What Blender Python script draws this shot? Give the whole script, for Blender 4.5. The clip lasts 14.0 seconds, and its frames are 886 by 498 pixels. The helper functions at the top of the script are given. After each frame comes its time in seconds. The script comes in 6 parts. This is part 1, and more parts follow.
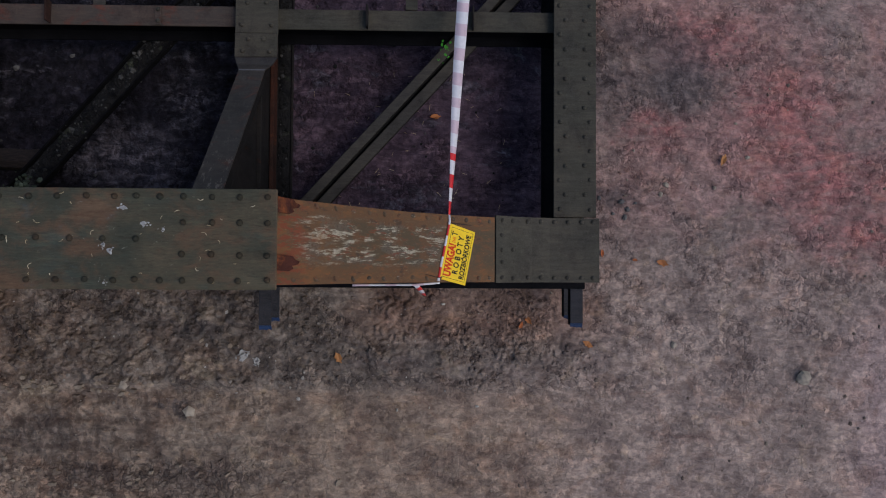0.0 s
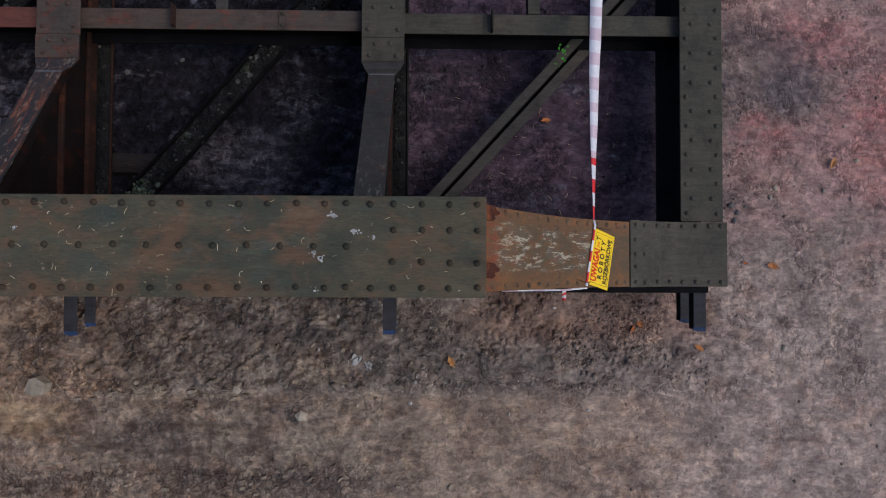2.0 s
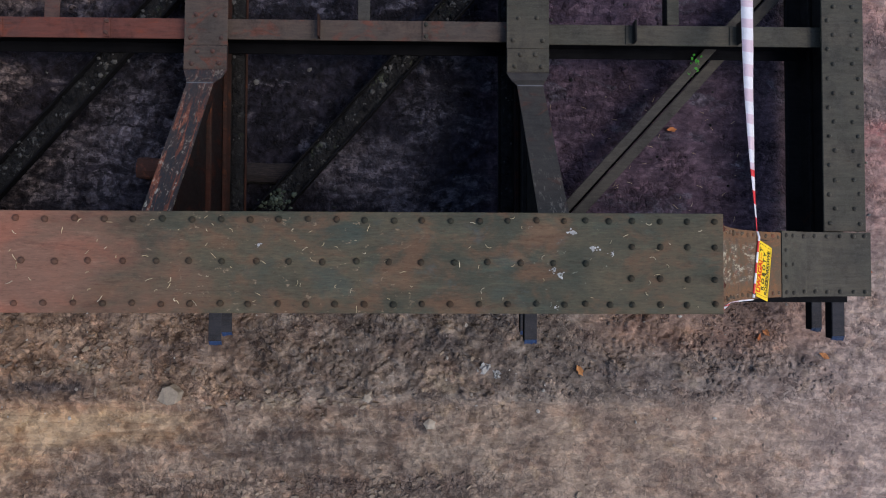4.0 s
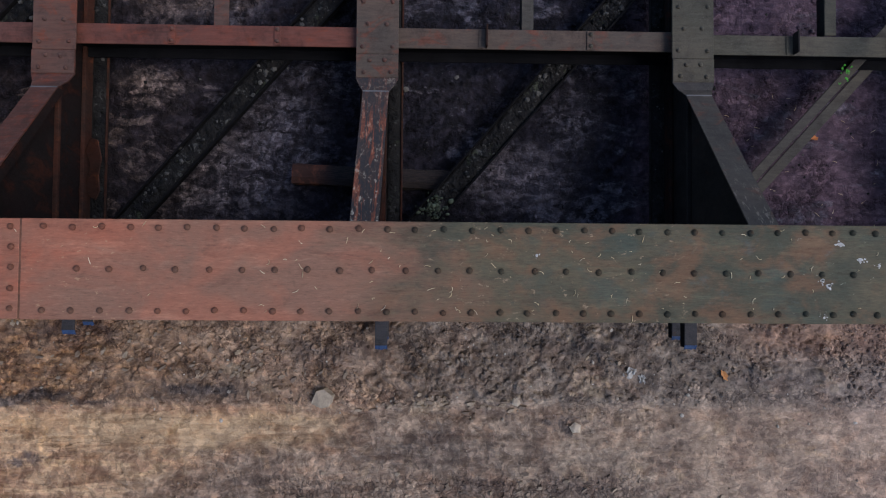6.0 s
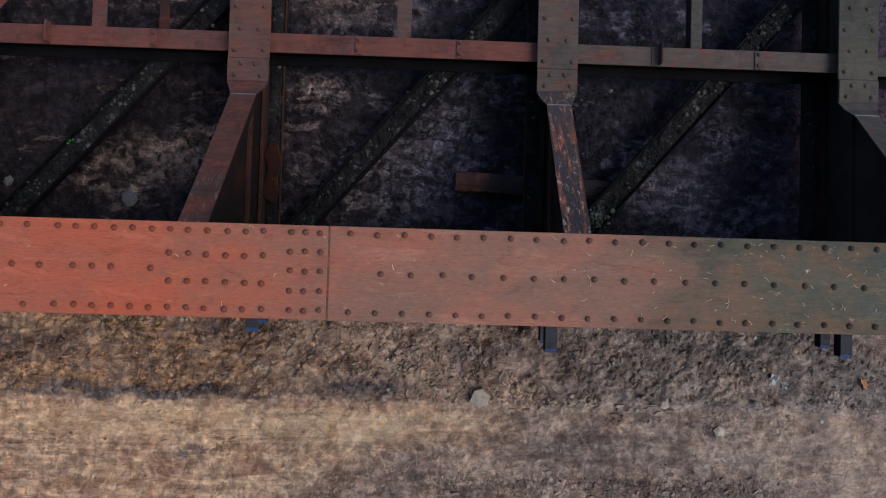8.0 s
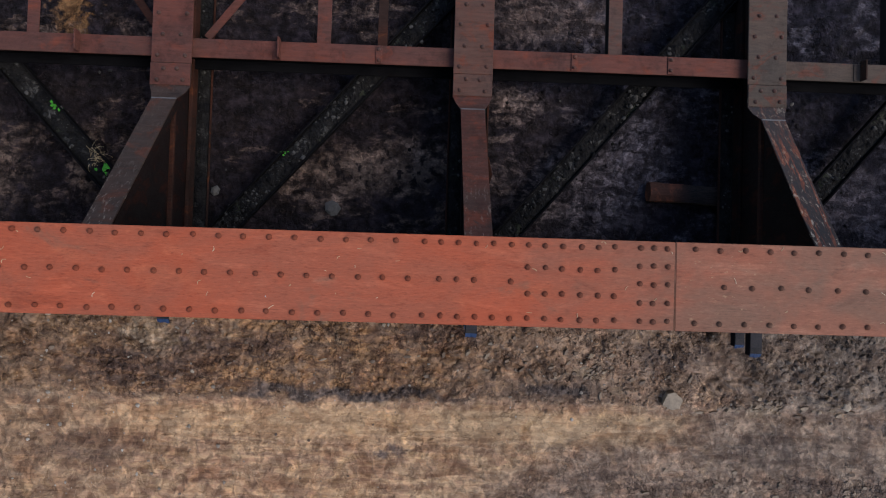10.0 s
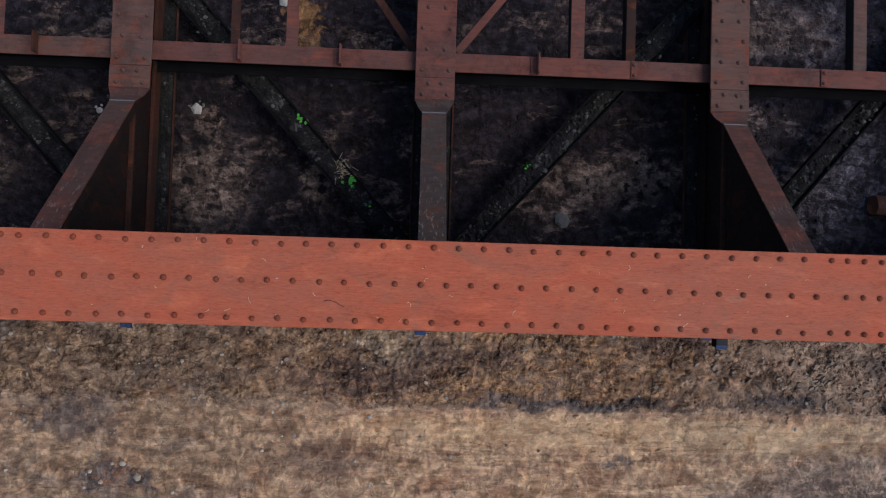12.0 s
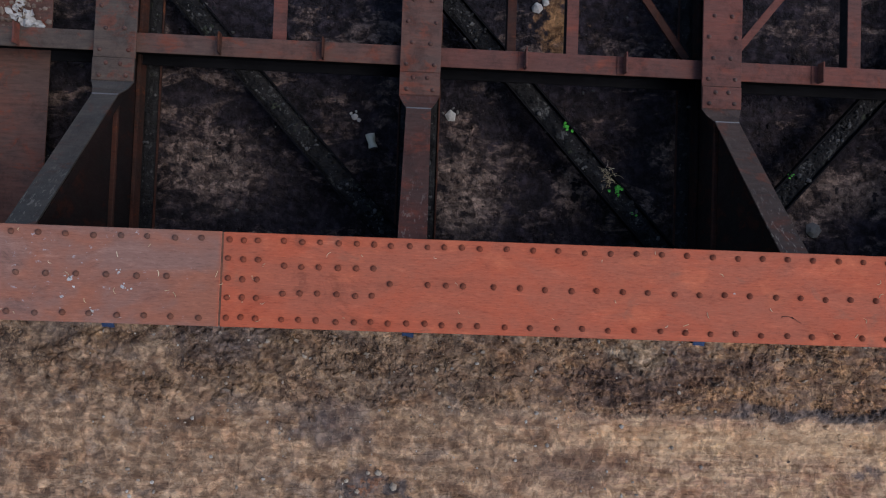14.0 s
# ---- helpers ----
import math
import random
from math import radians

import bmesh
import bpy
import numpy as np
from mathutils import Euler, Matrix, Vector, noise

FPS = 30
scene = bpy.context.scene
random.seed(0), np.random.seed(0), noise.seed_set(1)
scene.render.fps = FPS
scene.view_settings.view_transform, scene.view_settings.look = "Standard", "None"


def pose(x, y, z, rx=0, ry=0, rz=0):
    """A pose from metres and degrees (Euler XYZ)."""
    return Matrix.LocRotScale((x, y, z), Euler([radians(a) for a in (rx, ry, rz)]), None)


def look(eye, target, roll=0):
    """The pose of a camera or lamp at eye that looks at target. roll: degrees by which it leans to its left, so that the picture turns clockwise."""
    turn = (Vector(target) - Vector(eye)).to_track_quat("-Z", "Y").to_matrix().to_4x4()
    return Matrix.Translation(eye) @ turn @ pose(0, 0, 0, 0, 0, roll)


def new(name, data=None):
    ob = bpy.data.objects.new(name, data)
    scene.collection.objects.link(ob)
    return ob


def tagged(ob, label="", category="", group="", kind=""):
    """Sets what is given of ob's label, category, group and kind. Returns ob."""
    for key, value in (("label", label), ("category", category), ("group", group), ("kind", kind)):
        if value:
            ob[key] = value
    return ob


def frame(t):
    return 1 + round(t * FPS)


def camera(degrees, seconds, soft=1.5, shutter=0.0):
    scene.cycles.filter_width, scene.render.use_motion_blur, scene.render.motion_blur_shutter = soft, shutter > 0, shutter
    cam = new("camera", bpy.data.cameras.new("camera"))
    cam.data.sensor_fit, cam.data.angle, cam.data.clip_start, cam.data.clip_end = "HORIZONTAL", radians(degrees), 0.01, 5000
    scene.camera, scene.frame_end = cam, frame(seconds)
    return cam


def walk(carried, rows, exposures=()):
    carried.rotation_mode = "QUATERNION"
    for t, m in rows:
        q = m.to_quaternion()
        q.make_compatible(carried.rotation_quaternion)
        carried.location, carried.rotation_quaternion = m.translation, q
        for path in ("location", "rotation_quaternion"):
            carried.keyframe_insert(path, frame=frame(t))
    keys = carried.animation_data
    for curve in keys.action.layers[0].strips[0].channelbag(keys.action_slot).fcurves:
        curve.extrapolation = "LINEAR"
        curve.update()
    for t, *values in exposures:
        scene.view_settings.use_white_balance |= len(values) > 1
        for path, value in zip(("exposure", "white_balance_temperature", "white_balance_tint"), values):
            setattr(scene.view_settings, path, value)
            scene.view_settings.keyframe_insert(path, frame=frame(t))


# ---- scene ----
import functools

# A riveted half-through girder bridge under demolition, seen from a small drone that looks straight down.
# World: x along the girder, y across the bridge, z up; the soil lies at z = 0.
cam = camera(72.0, 14.0, soft=1.1)
DOWN = pose(0, 0, 4.61, -90, 0, 0)  # turns the rows (x right, depth, y across) into the world
ROWS = [
    (0.0, (0.3419, 0.0676, 0.3061), (0.3764, 2.0665, 0.3621), 0.373),
    (0.5, (0.1605, 0.0726, 0.3073), (0.1958, 2.0715, 0.3630), 0.341),
    (1.0, (-0.0503, 0.0763, 0.3117), (-0.0136, 2.0752, 0.3678), 0.322),
    (1.5, (-0.2695, 0.0836, 0.3174), (-0.2341, 2.0824, 0.3752), 0.267),
    (2.0, (-0.4935, 0.0873, 0.3306), (-0.4555, 2.0862, 0.3868), 0.237),
    (4.5, (-1.7013, 0.0787, 0.4077), (-1.6633, 2.0776, 0.4627), 0.181),
    (5.0, (-1.9766, 0.0605, 0.4178), (-1.9393, 2.0594, 0.4727), 0.125),
    (5.5, (-2.2642, 0.0476, 0.4247), (-2.2246, 2.0464, 0.4805), 0.369),
    (6.0, (-2.5479, 0.0445, 0.4312), (-2.5069, 2.0433, 0.4855), 0.449),
    (6.5, (-2.8391, 0.0305, 0.4380), (-2.7964, 2.0293, 0.4911), 0.651),
    (7.0, (-3.1234, -0.0040, 0.4502), (-3.0801, 1.9949, 0.5018), 1.496),
    (9.5, (-4.8667, -0.2149, 0.4626), (-4.8178, 1.7839, 0.5138), 1.716),
    (10.0, (-5.2921, -0.2286, 0.4767), (-5.2404, 1.7701, 0.5256), 1.714),
    (10.5, (-5.7402, -0.2386, 0.4807), (-5.6837, 1.7599, 0.5327), 1.688),
    (11.0, (-6.1966, -0.2446, 0.4903), (-6.1374, 1.7538, 0.5415), 1.702),
    (11.5, (-6.6751, -0.2345, 0.4913), (-6.6093, 1.7636, 0.5463), 1.748),
    (12.0, (-7.1700, -0.2136, 0.4909), (-7.0983, 1.7842, 0.5505), 1.756),
    (12.5, (-7.6786, -0.1947, 0.4990), (-7.6000, 1.8029, 0.5566), 1.884),
    (13.0, (-8.1754, -0.1850, 0.5110), (-8.1025, 1.8130, 0.5606), 1.811),
    (13.5, (-8.6892, -0.1366, 0.4931), (-8.6077, 1.8609, 0.5508), 1.974),
    (14.0, (-9.1705, -0.1080, 0.4862), (-9.0930, 1.8895, 0.5485), 2.057),
]
walk(cam, [(t, DOWN @ look(eye, target, roll)) for t, eye, target, roll in ROWS],
     exposures=[(0.0, -0.22, 6350, 10), (2.0, 0.1, 6400, 10), (4.5, 0.56, 6400, 10), (7.0, 0.58, 6200, 10), (9.5, 0.5, 6650, 10), (11.0, 0.52, 6550, 10), (14.0, 0.5, 6200, 10)])

# ---- light: an overcast sky with a soft brighter side ----
world = bpy.data.worlds.new("sky")
world.use_nodes = True
scene.world = world
wn = world.node_tree
sky = wn.nodes.new("ShaderNodeTexSky")
sky.sky_type, sky.sun_disc = "NISHITA", False
SUN_ELEV, SUN_AZ = 54.0, 104.0  # degrees; azimuth clockwise from +y
sky.sun_elevation, sky.sun_rotation = radians(SUN_ELEV), radians(SUN_AZ)
sky.air_density, sky.dust_density, sky.ozone_density = 1.0, 1.0, 1.0
wn.links.new(sky.outputs[0], wn.nodes["Background"].inputs[0])
wn.nodes["Background"].inputs[1].default_value = 0.15
sun = new("sun", bpy.data.lights.new("sun", "SUN"))
sun.data.energy, sun.data.angle, sun.data.color = 1.45, radians(38), (1.0, 0.95, 0.89)
_d = Vector((math.sin(radians(SUN_AZ)) * math.cos(radians(SUN_ELEV)), math.cos(radians(SUN_AZ)) * math.cos(radians(SUN_ELEV)), math.sin(radians(SUN_ELEV))))
sun.matrix_world = look(_d * 30, (0, 0, 0))


# ---- materials ----
class Nodes:
    """A short way to wire node materials."""

    def __init__(self, name):
        self.mat = bpy.data.materials.new(name)
        self.mat.use_nodes = True
        self.tree = self.mat.node_tree
        self.bsdf = self.tree.nodes["Principled BSDF"]
        self.pos = self.tree.nodes.new("ShaderNodeNewGeometry").outputs["Position"]

    def node(self, kind, **values):
        n = self.tree.nodes.new(kind)
        for key, value in values.items():
            n.inputs[key].default_value = value
        return n

    def link(self, a, b):
        self.tree.links.new(a, b)

    def put(self, value, socket):
        if isinstance(value, bpy.types.NodeSocket):
            self.link(value, socket)
        elif isinstance(value, tuple):
            socket.default_value = (*value, 1.0)
        else:
            socket.default_value = value

    def stretch(self, scale, turn=0.0, shift=(0, 0, 0)):
        n = self.node("ShaderNodeMapping")
        n.inputs["Scale"].default_value, n.inputs["Rotation"].default_value, n.inputs["Location"].default_value = scale, (0, 0, turn), shift
        self.link(self.pos, n.inputs["Vector"])
        return n.outputs[0]

    def noise(self, scale, detail=5.0, rough=0.6, vec=None, bend=0.0):
        n = self.node("ShaderNodeTexNoise", Scale=scale, Detail=detail, Roughness=rough, Distortion=bend)
        self.link(vec or self.pos, n.inputs["Vector"])
        return n.outputs["Fac"]

    def cells(self, scale, vec=None, edge=False):
        n = self.node("ShaderNodeTexVoronoi", Scale=scale)
        if edge:
            n.feature = "DISTANCE_TO_EDGE"
        self.link(vec or self.pos, n.inputs["Vector"])
        return n.outputs["Distance"]

    def facets(self, scale, vec=None):
        """Cells with a tone of their own: (random value, distance to the cell's rim)."""
        tone = self.node("ShaderNodeTexVoronoi", Scale=scale)
        rim = self.node("ShaderNodeTexVoronoi", Scale=scale)
        rim.feature = "DISTANCE_TO_EDGE"
        split = self.node("ShaderNodeSeparateXYZ")
        for v in (tone, rim):
            self.link(vec or self.pos, v.inputs["Vector"])
        self.link(tone.outputs["Color"], split.inputs[0])
        return split.outputs[0], rim.outputs["Distance"]

    def warped(self, scale, amount, detail=3.0):
        """The position, pushed about by noise."""
        n = self.node("ShaderNodeVectorMath")
        n.operation = "MULTIPLY_ADD"
        push = self.node("ShaderNodeTexNoise", Scale=scale, Detail=detail)
        self.link(self.pos, push.inputs["Vector"])
        self.link(push.outputs["Color"], n.inputs[0])
        n.inputs[1].default_value = (amount, amount, amount)
        self.link(self.pos, n.inputs[2])
        return n.outputs[0]

    def step(self, value, low, high, to0=0.0, to1=1.0):
        n = self.node("ShaderNodeMapRange")
        n.interpolation_type = "SMOOTHSTEP"
        for key, v in (("Value", value), ("From Min", low), ("From Max", high), ("To Min", to0), ("To Max", to1)):
            self.put(v, n.inputs[key])
        return n.outputs[0]

    def calc(self, op, a, b=0.0):
        n = self.node("ShaderNodeMath")
        n.operation = op
        self.put(a, n.inputs[0]), self.put(b, n.inputs[1])
        return n.outputs[0]

    def mix(self, fac, a, b, how="MIX"):
        n = self.node("ShaderNodeMix")
        n.data_type, n.blend_type = "RGBA", how
        self.put(fac, n.inputs[0]), self.put(a, n.inputs[6]), self.put(b, n.inputs[7])
        return n.outputs[2]

    def axis(self, i):
        n = self.node("ShaderNodeSeparateXYZ")
        self.link(self.pos, n.inputs[0])
        return n.outputs[i]

    def random(self):
        return self.node("ShaderNodeObjectInfo").outputs["Random"]

    def island(self):
        return self.node("ShaderNodeNewGeometry").outputs["Random Per Island"]

    def bump(self, height, strength, depth, before=None):
        n = self.node("ShaderNodeBump", Distance=depth)
        self.put(strength, n.inputs["Strength"])
        self.link(height, n.inputs["Height"])
        if before:
            self.link(before, n.inputs["Normal"])
        return n.outputs[0]

    def done(self, colour, rough=0.8, normal=None, metal=0.0, shine=0.3):
        self.put(colour, self.bsdf.inputs["Base Color"])
        self.put(rough, self.bsdf.inputs["Roughness"])
        self.bsdf.inputs["Metallic"].default_value = metal
        self.bsdf.inputs["Specular IOR Level"].default_value = shine
        if normal:
            self.link(normal, self.bsdf.inputs["Normal"])
        return self.mat


def painted_steel(name, base, other, rust, rust_low=0.55, rough=0.7, seed=0.0, fade=None, shine=0.3, dust=(0.12, 0.104, 0.088), dusty=0.25, scuffed=0.0):
    """Old weathered paint: two tones, fine streaks along x, rust patches, thin dust."""
    n = Nodes(name)
    large = n.noise(1.7, 4, 0.6, n.stretch((1, 1.6, 1), 0, (seed, seed, 0)))
    streak = n.noise(9, 6, 0.7, n.stretch((1, 7, 3), 0, (seed, 3 + seed, 0)))
    fine = n.noise(140, 4, 0.7)
    patch = n.noise(6, 8, 0.65, n.stretch((1, 1.4, 1), 0, (7 + seed, seed, 0)), 0.6)
    colour = n.mix(n.step(large, 0.38, 0.64), base, other)
    colour = n.mix(n.step(streak, 0.38, 0.75, 0.0, 0.45), colour, n.mix(0.3, other, dust))
    colour = n.mix(n.step(patch, rust_low, rust_low + 0.14, 0.0, 0.85), colour, rust)
    if fade:
        colour = n.mix(n.step(n.noise(30, 6, 0.7, n.stretch((1, 5, 2))), 0.6, 0.68, 0.0, 0.8), colour, fade)
    grime = n.noise(4.5, 9, 0.75, n.stretch((1.3, 1, 1), 0.3, (seed, 17, 0)), 0.15)
    colour = n.mix(n.step(grime, 0.46, 0.68, 0.0, 0.7), colour, n.mix(1.0, colour, (0.36, 0.35, 0.38), "MULTIPLY"))
    wipe = n.noise(30, 5, 0.65, n.stretch((0.25, 1.6, 1), 0.05, (seed, 31, 0)), 0.2)
    colour = n.mix(n.step(wipe, 0.5, 0.62, 0.0, 0.35), colour, n.mix(1.0, colour, (1.5, 1.45, 1.4), "MULTIPLY"))
    colour = n.mix(n.step(wipe, 0.47, 0.36, 0.0, 0.4), colour, n.mix(1.0, colour, (0.5, 0.49, 0.5), "MULTIPLY"))
    colour = n.mix(n.step(fine, 0.35, 0.75, 0.0, dusty), colour, dust)
    speck = n.noise(70, 6, 0.8, None, 0.5)
    colour = n.mix(n.step(speck, 0.63, 0.7, 0.0, 0.5), colour, n.mix(1.0, dust, (1.6, 1.55, 1.5), "MULTIPLY"))
    colour = n.mix(n.step(speck, 0.42, 0.32, 0.0, 0.5), colour, n.mix(1.0, colour, (0.4, 0.38, 0.38), "MULTIPLY"))
    if scuffed:
        rubbed = n.noise(22, 7, 0.72, n.stretch((2.2, 0.7, 0.7), 0.1, (seed, 5, 0)), 0.2)
        zone = n.step(n.axis(1), 1.15, 0.6, 0.15, 1.0)
        colour = n.mix(n.calc("MULTIPLY", zone, n.step(rubbed, 0.56, 0.62, 0.0, scuffed)), colour, (0.25, 0.21, 0.18))
    b = n.bump(fine, 0.4, 0.002)
    b = n.bump(patch, 0.35, 0.005, b)
    return n.done(colour, n.step(patch, 0.3, 0.8, min(0.85, rough), min(1.0, rough + 0.2)), b, 0.0, 0.6 * shine)


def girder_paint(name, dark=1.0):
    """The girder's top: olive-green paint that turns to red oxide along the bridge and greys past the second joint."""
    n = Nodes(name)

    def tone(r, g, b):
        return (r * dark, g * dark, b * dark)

    x = n.axis(0)
    wob = n.noise(1.3, 6, 0.65, n.stretch((1, 2.2, 1)), 0.4)
    xx = n.calc("ADD", x, n.calc("MULTIPLY", n.calc("SUBTRACT", wob, 0.5), 1.7))
    large = n.noise(2.6, 5, 0.6, n.stretch((1, 1.8, 1), 0, (4, 1, 0)), 0.5)
    streak = n.noise(14, 6, 0.7, n.stretch((1, 9, 3)))
    fine = n.noise(160, 3, 0.7)
    patch = n.noise(5, 8, 0.65, n.stretch((1, 1.5, 1), 0, (2, 9, 0)), 0.3)
    green = n.mix(n.step(large, 0.36, 0.62), tone(0.043, 0.045, 0.031), tone(0.077, 0.063, 0.039))
    green = n.mix(n.step(patch, 0.45, 0.66, 0, 0.75), green, tone(0.125, 0.066, 0.038))
    green = n.mix(n.step(n.noise(4.2, 6, 0.6, n.stretch((1, 1.6, 1), 0, (11, 5, 0)), 0.2), 0.54, 0.7, 0, 0.6), green, tone(0.042, 0.056, 0.045))
    red = n.mix(n.step(large, 0.34, 0.66), tone(0.34, 0.072, 0.033), tone(0.285, 0.078, 0.042))
    red = n.mix(n.step(patch, 0.54, 0.7, 0, 0.65), red, tone(0.42, 0.11, 0.052))
    red = n.mix(n.step(n.noise(3.3, 6, 0.6, n.stretch((1, 1.7, 1), 0, (21, 15, 0)), 0.7), 0.58, 0.72, 0, 0.55), red, tone(0.16, 0.085, 0.055))
    grey = n.mix(n.step(large, 0.4, 0.65), tone(0.235, 0.085, 0.05), tone(0.19, 0.098, 0.074))
    red = n.mix(n.step(xx, -4.9, -3.9, 0, 0.8), red, n.mix(n.step(large, 0.38, 0.6), tone(0.205, 0.097, 0.063), tone(0.145, 0.092, 0.064)))
    colour = n.mix(n.step(xx, -3.0, -2.2), red, green)
    colour = n.mix(n.step(x, -10.02, -9.99), grey, colour)
    brushed = n.noise(20, 7, 0.72, n.stretch((0.5, 6, 2)), 0.3)
    colour = n.mix(n.step(streak, 0.42, 0.78, 0, 0.22), colour, n.mix(0.5, colour, tone(0.2, 0.12, 0.08)))
    colour = n.mix(n.step(brushed, 0.5, 0.68, 0, 0.3), colour, n.mix(1.0, colour, (1.4, 1.4, 1.38), "MULTIPLY"))
    colour = n.mix(n.step(brushed, 0.48, 0.3, 0, 0.3), colour, n.mix(1.0, colour, (0.6, 0.6, 0.62), "MULTIPLY"))
    scuff = n.noise(48, 6, 0.75, n.stretch((0.7, 3, 1), 0, (8, 28, 0)), 0.2)
    colour = n.mix(n.step(scuff, 0.53, 0.64, 0, 0.5), colour, n.mix(1.0, colour, (1.35, 1.4, 1.4), "MULTIPLY"))
    colour = n.mix(n.step(scuff, 0.47, 0.35, 0, 0.55), colour, n.mix(1.0, colour, (0.6, 0.58, 0.58), "MULTIPLY"))
    stain = n.noise(3.4, 9, 0.75, n.stretch((1, 1.8, 1), 0.1, (14, 22, 0)), 1.0)
    colour = n.mix(n.step(stain, 0.55, 0.68, 0, 0.5), colour, n.mix(1.0, colour, (0.5, 0.52, 0.55), "MULTIPLY"))
    colour = n.mix(n.step(fine, 0.4, 0.8, 0, 0.1), colour, tone(0.16, 0.11, 0.08))
    chip = n.noise(24, 8, 0.7, n.stretch((1, 1.5, 1), 0.2, (6, 6, 0)), 0.4)
    for x0, x1, low, c in ((-0.6, -1.1, 0.64, (0.26, 0.25, 0.2)), (-1.6, -2.5, 0.61, (0.24, 0.17, 0.11)), (-3.8, -4.1, 0.6, (0.3, 0.17, 0.1)), (-10.2, -10.8, 0.62, (0.3, 0.26, 0.26))):
        zone = n.calc("MULTIPLY", n.step(x, x0 + 0.2, x0 - 0.05), n.step(x, x1 - 0.2, x1 + 0.05))
        colour = n.mix(n.calc("MULTIPLY", zone, n.step(chip, low, low + 0.05, 0, 0.85)), colour, tone(*c))
    for x0, x1, c in ((-0.9, -1.6, (0.075, 0.09, 0.095)), (-1.6, -2.4, (0.045, 0.06, 0.054))):
        zone = n.calc("MULTIPLY", n.step(x, x0 + 0.2, x0 - 0.1), n.step(x, x1 - 0.2, x1 + 0.1))
        colour = n.mix(n.calc("MULTIPLY", zone, n.step(n.noise(7, 8, 0.7, n.stretch((1, 1.4, 1), 0, (40, 2, 0)), 0.1), 0.56, 0.7, 0, 0.4)), colour, tone(*c))
    # sun-bleached wipes and rubbed spots along the plate
    worn = n.noise(7, 8, 0.7, n.stretch((0.45, 2.0, 1), 0.05, (17, 4, 0)), 0.6)
    colour = n.mix(n.step(worn, 0.54, 0.66, 0, 0.5), colour, n.mix(1.0, colour, (1.4, 1.5, 1.5), "MULTIPLY"))
    colour = n.mix(n.step(worn, 0.44, 0.34, 0, 0.45), colour, n.mix(1.0, colour, (0.68, 0.6, 0.6), "MULTIPLY"))
    b = n.bump(fine, 0.3, 0.0015)
    b = n.bump(streak, 0.25, 0.002, b)
    return n.done(colour, n.step(patch, 0.3, 0.8, 0.72, 0.9), b, 0.0, 0.15)


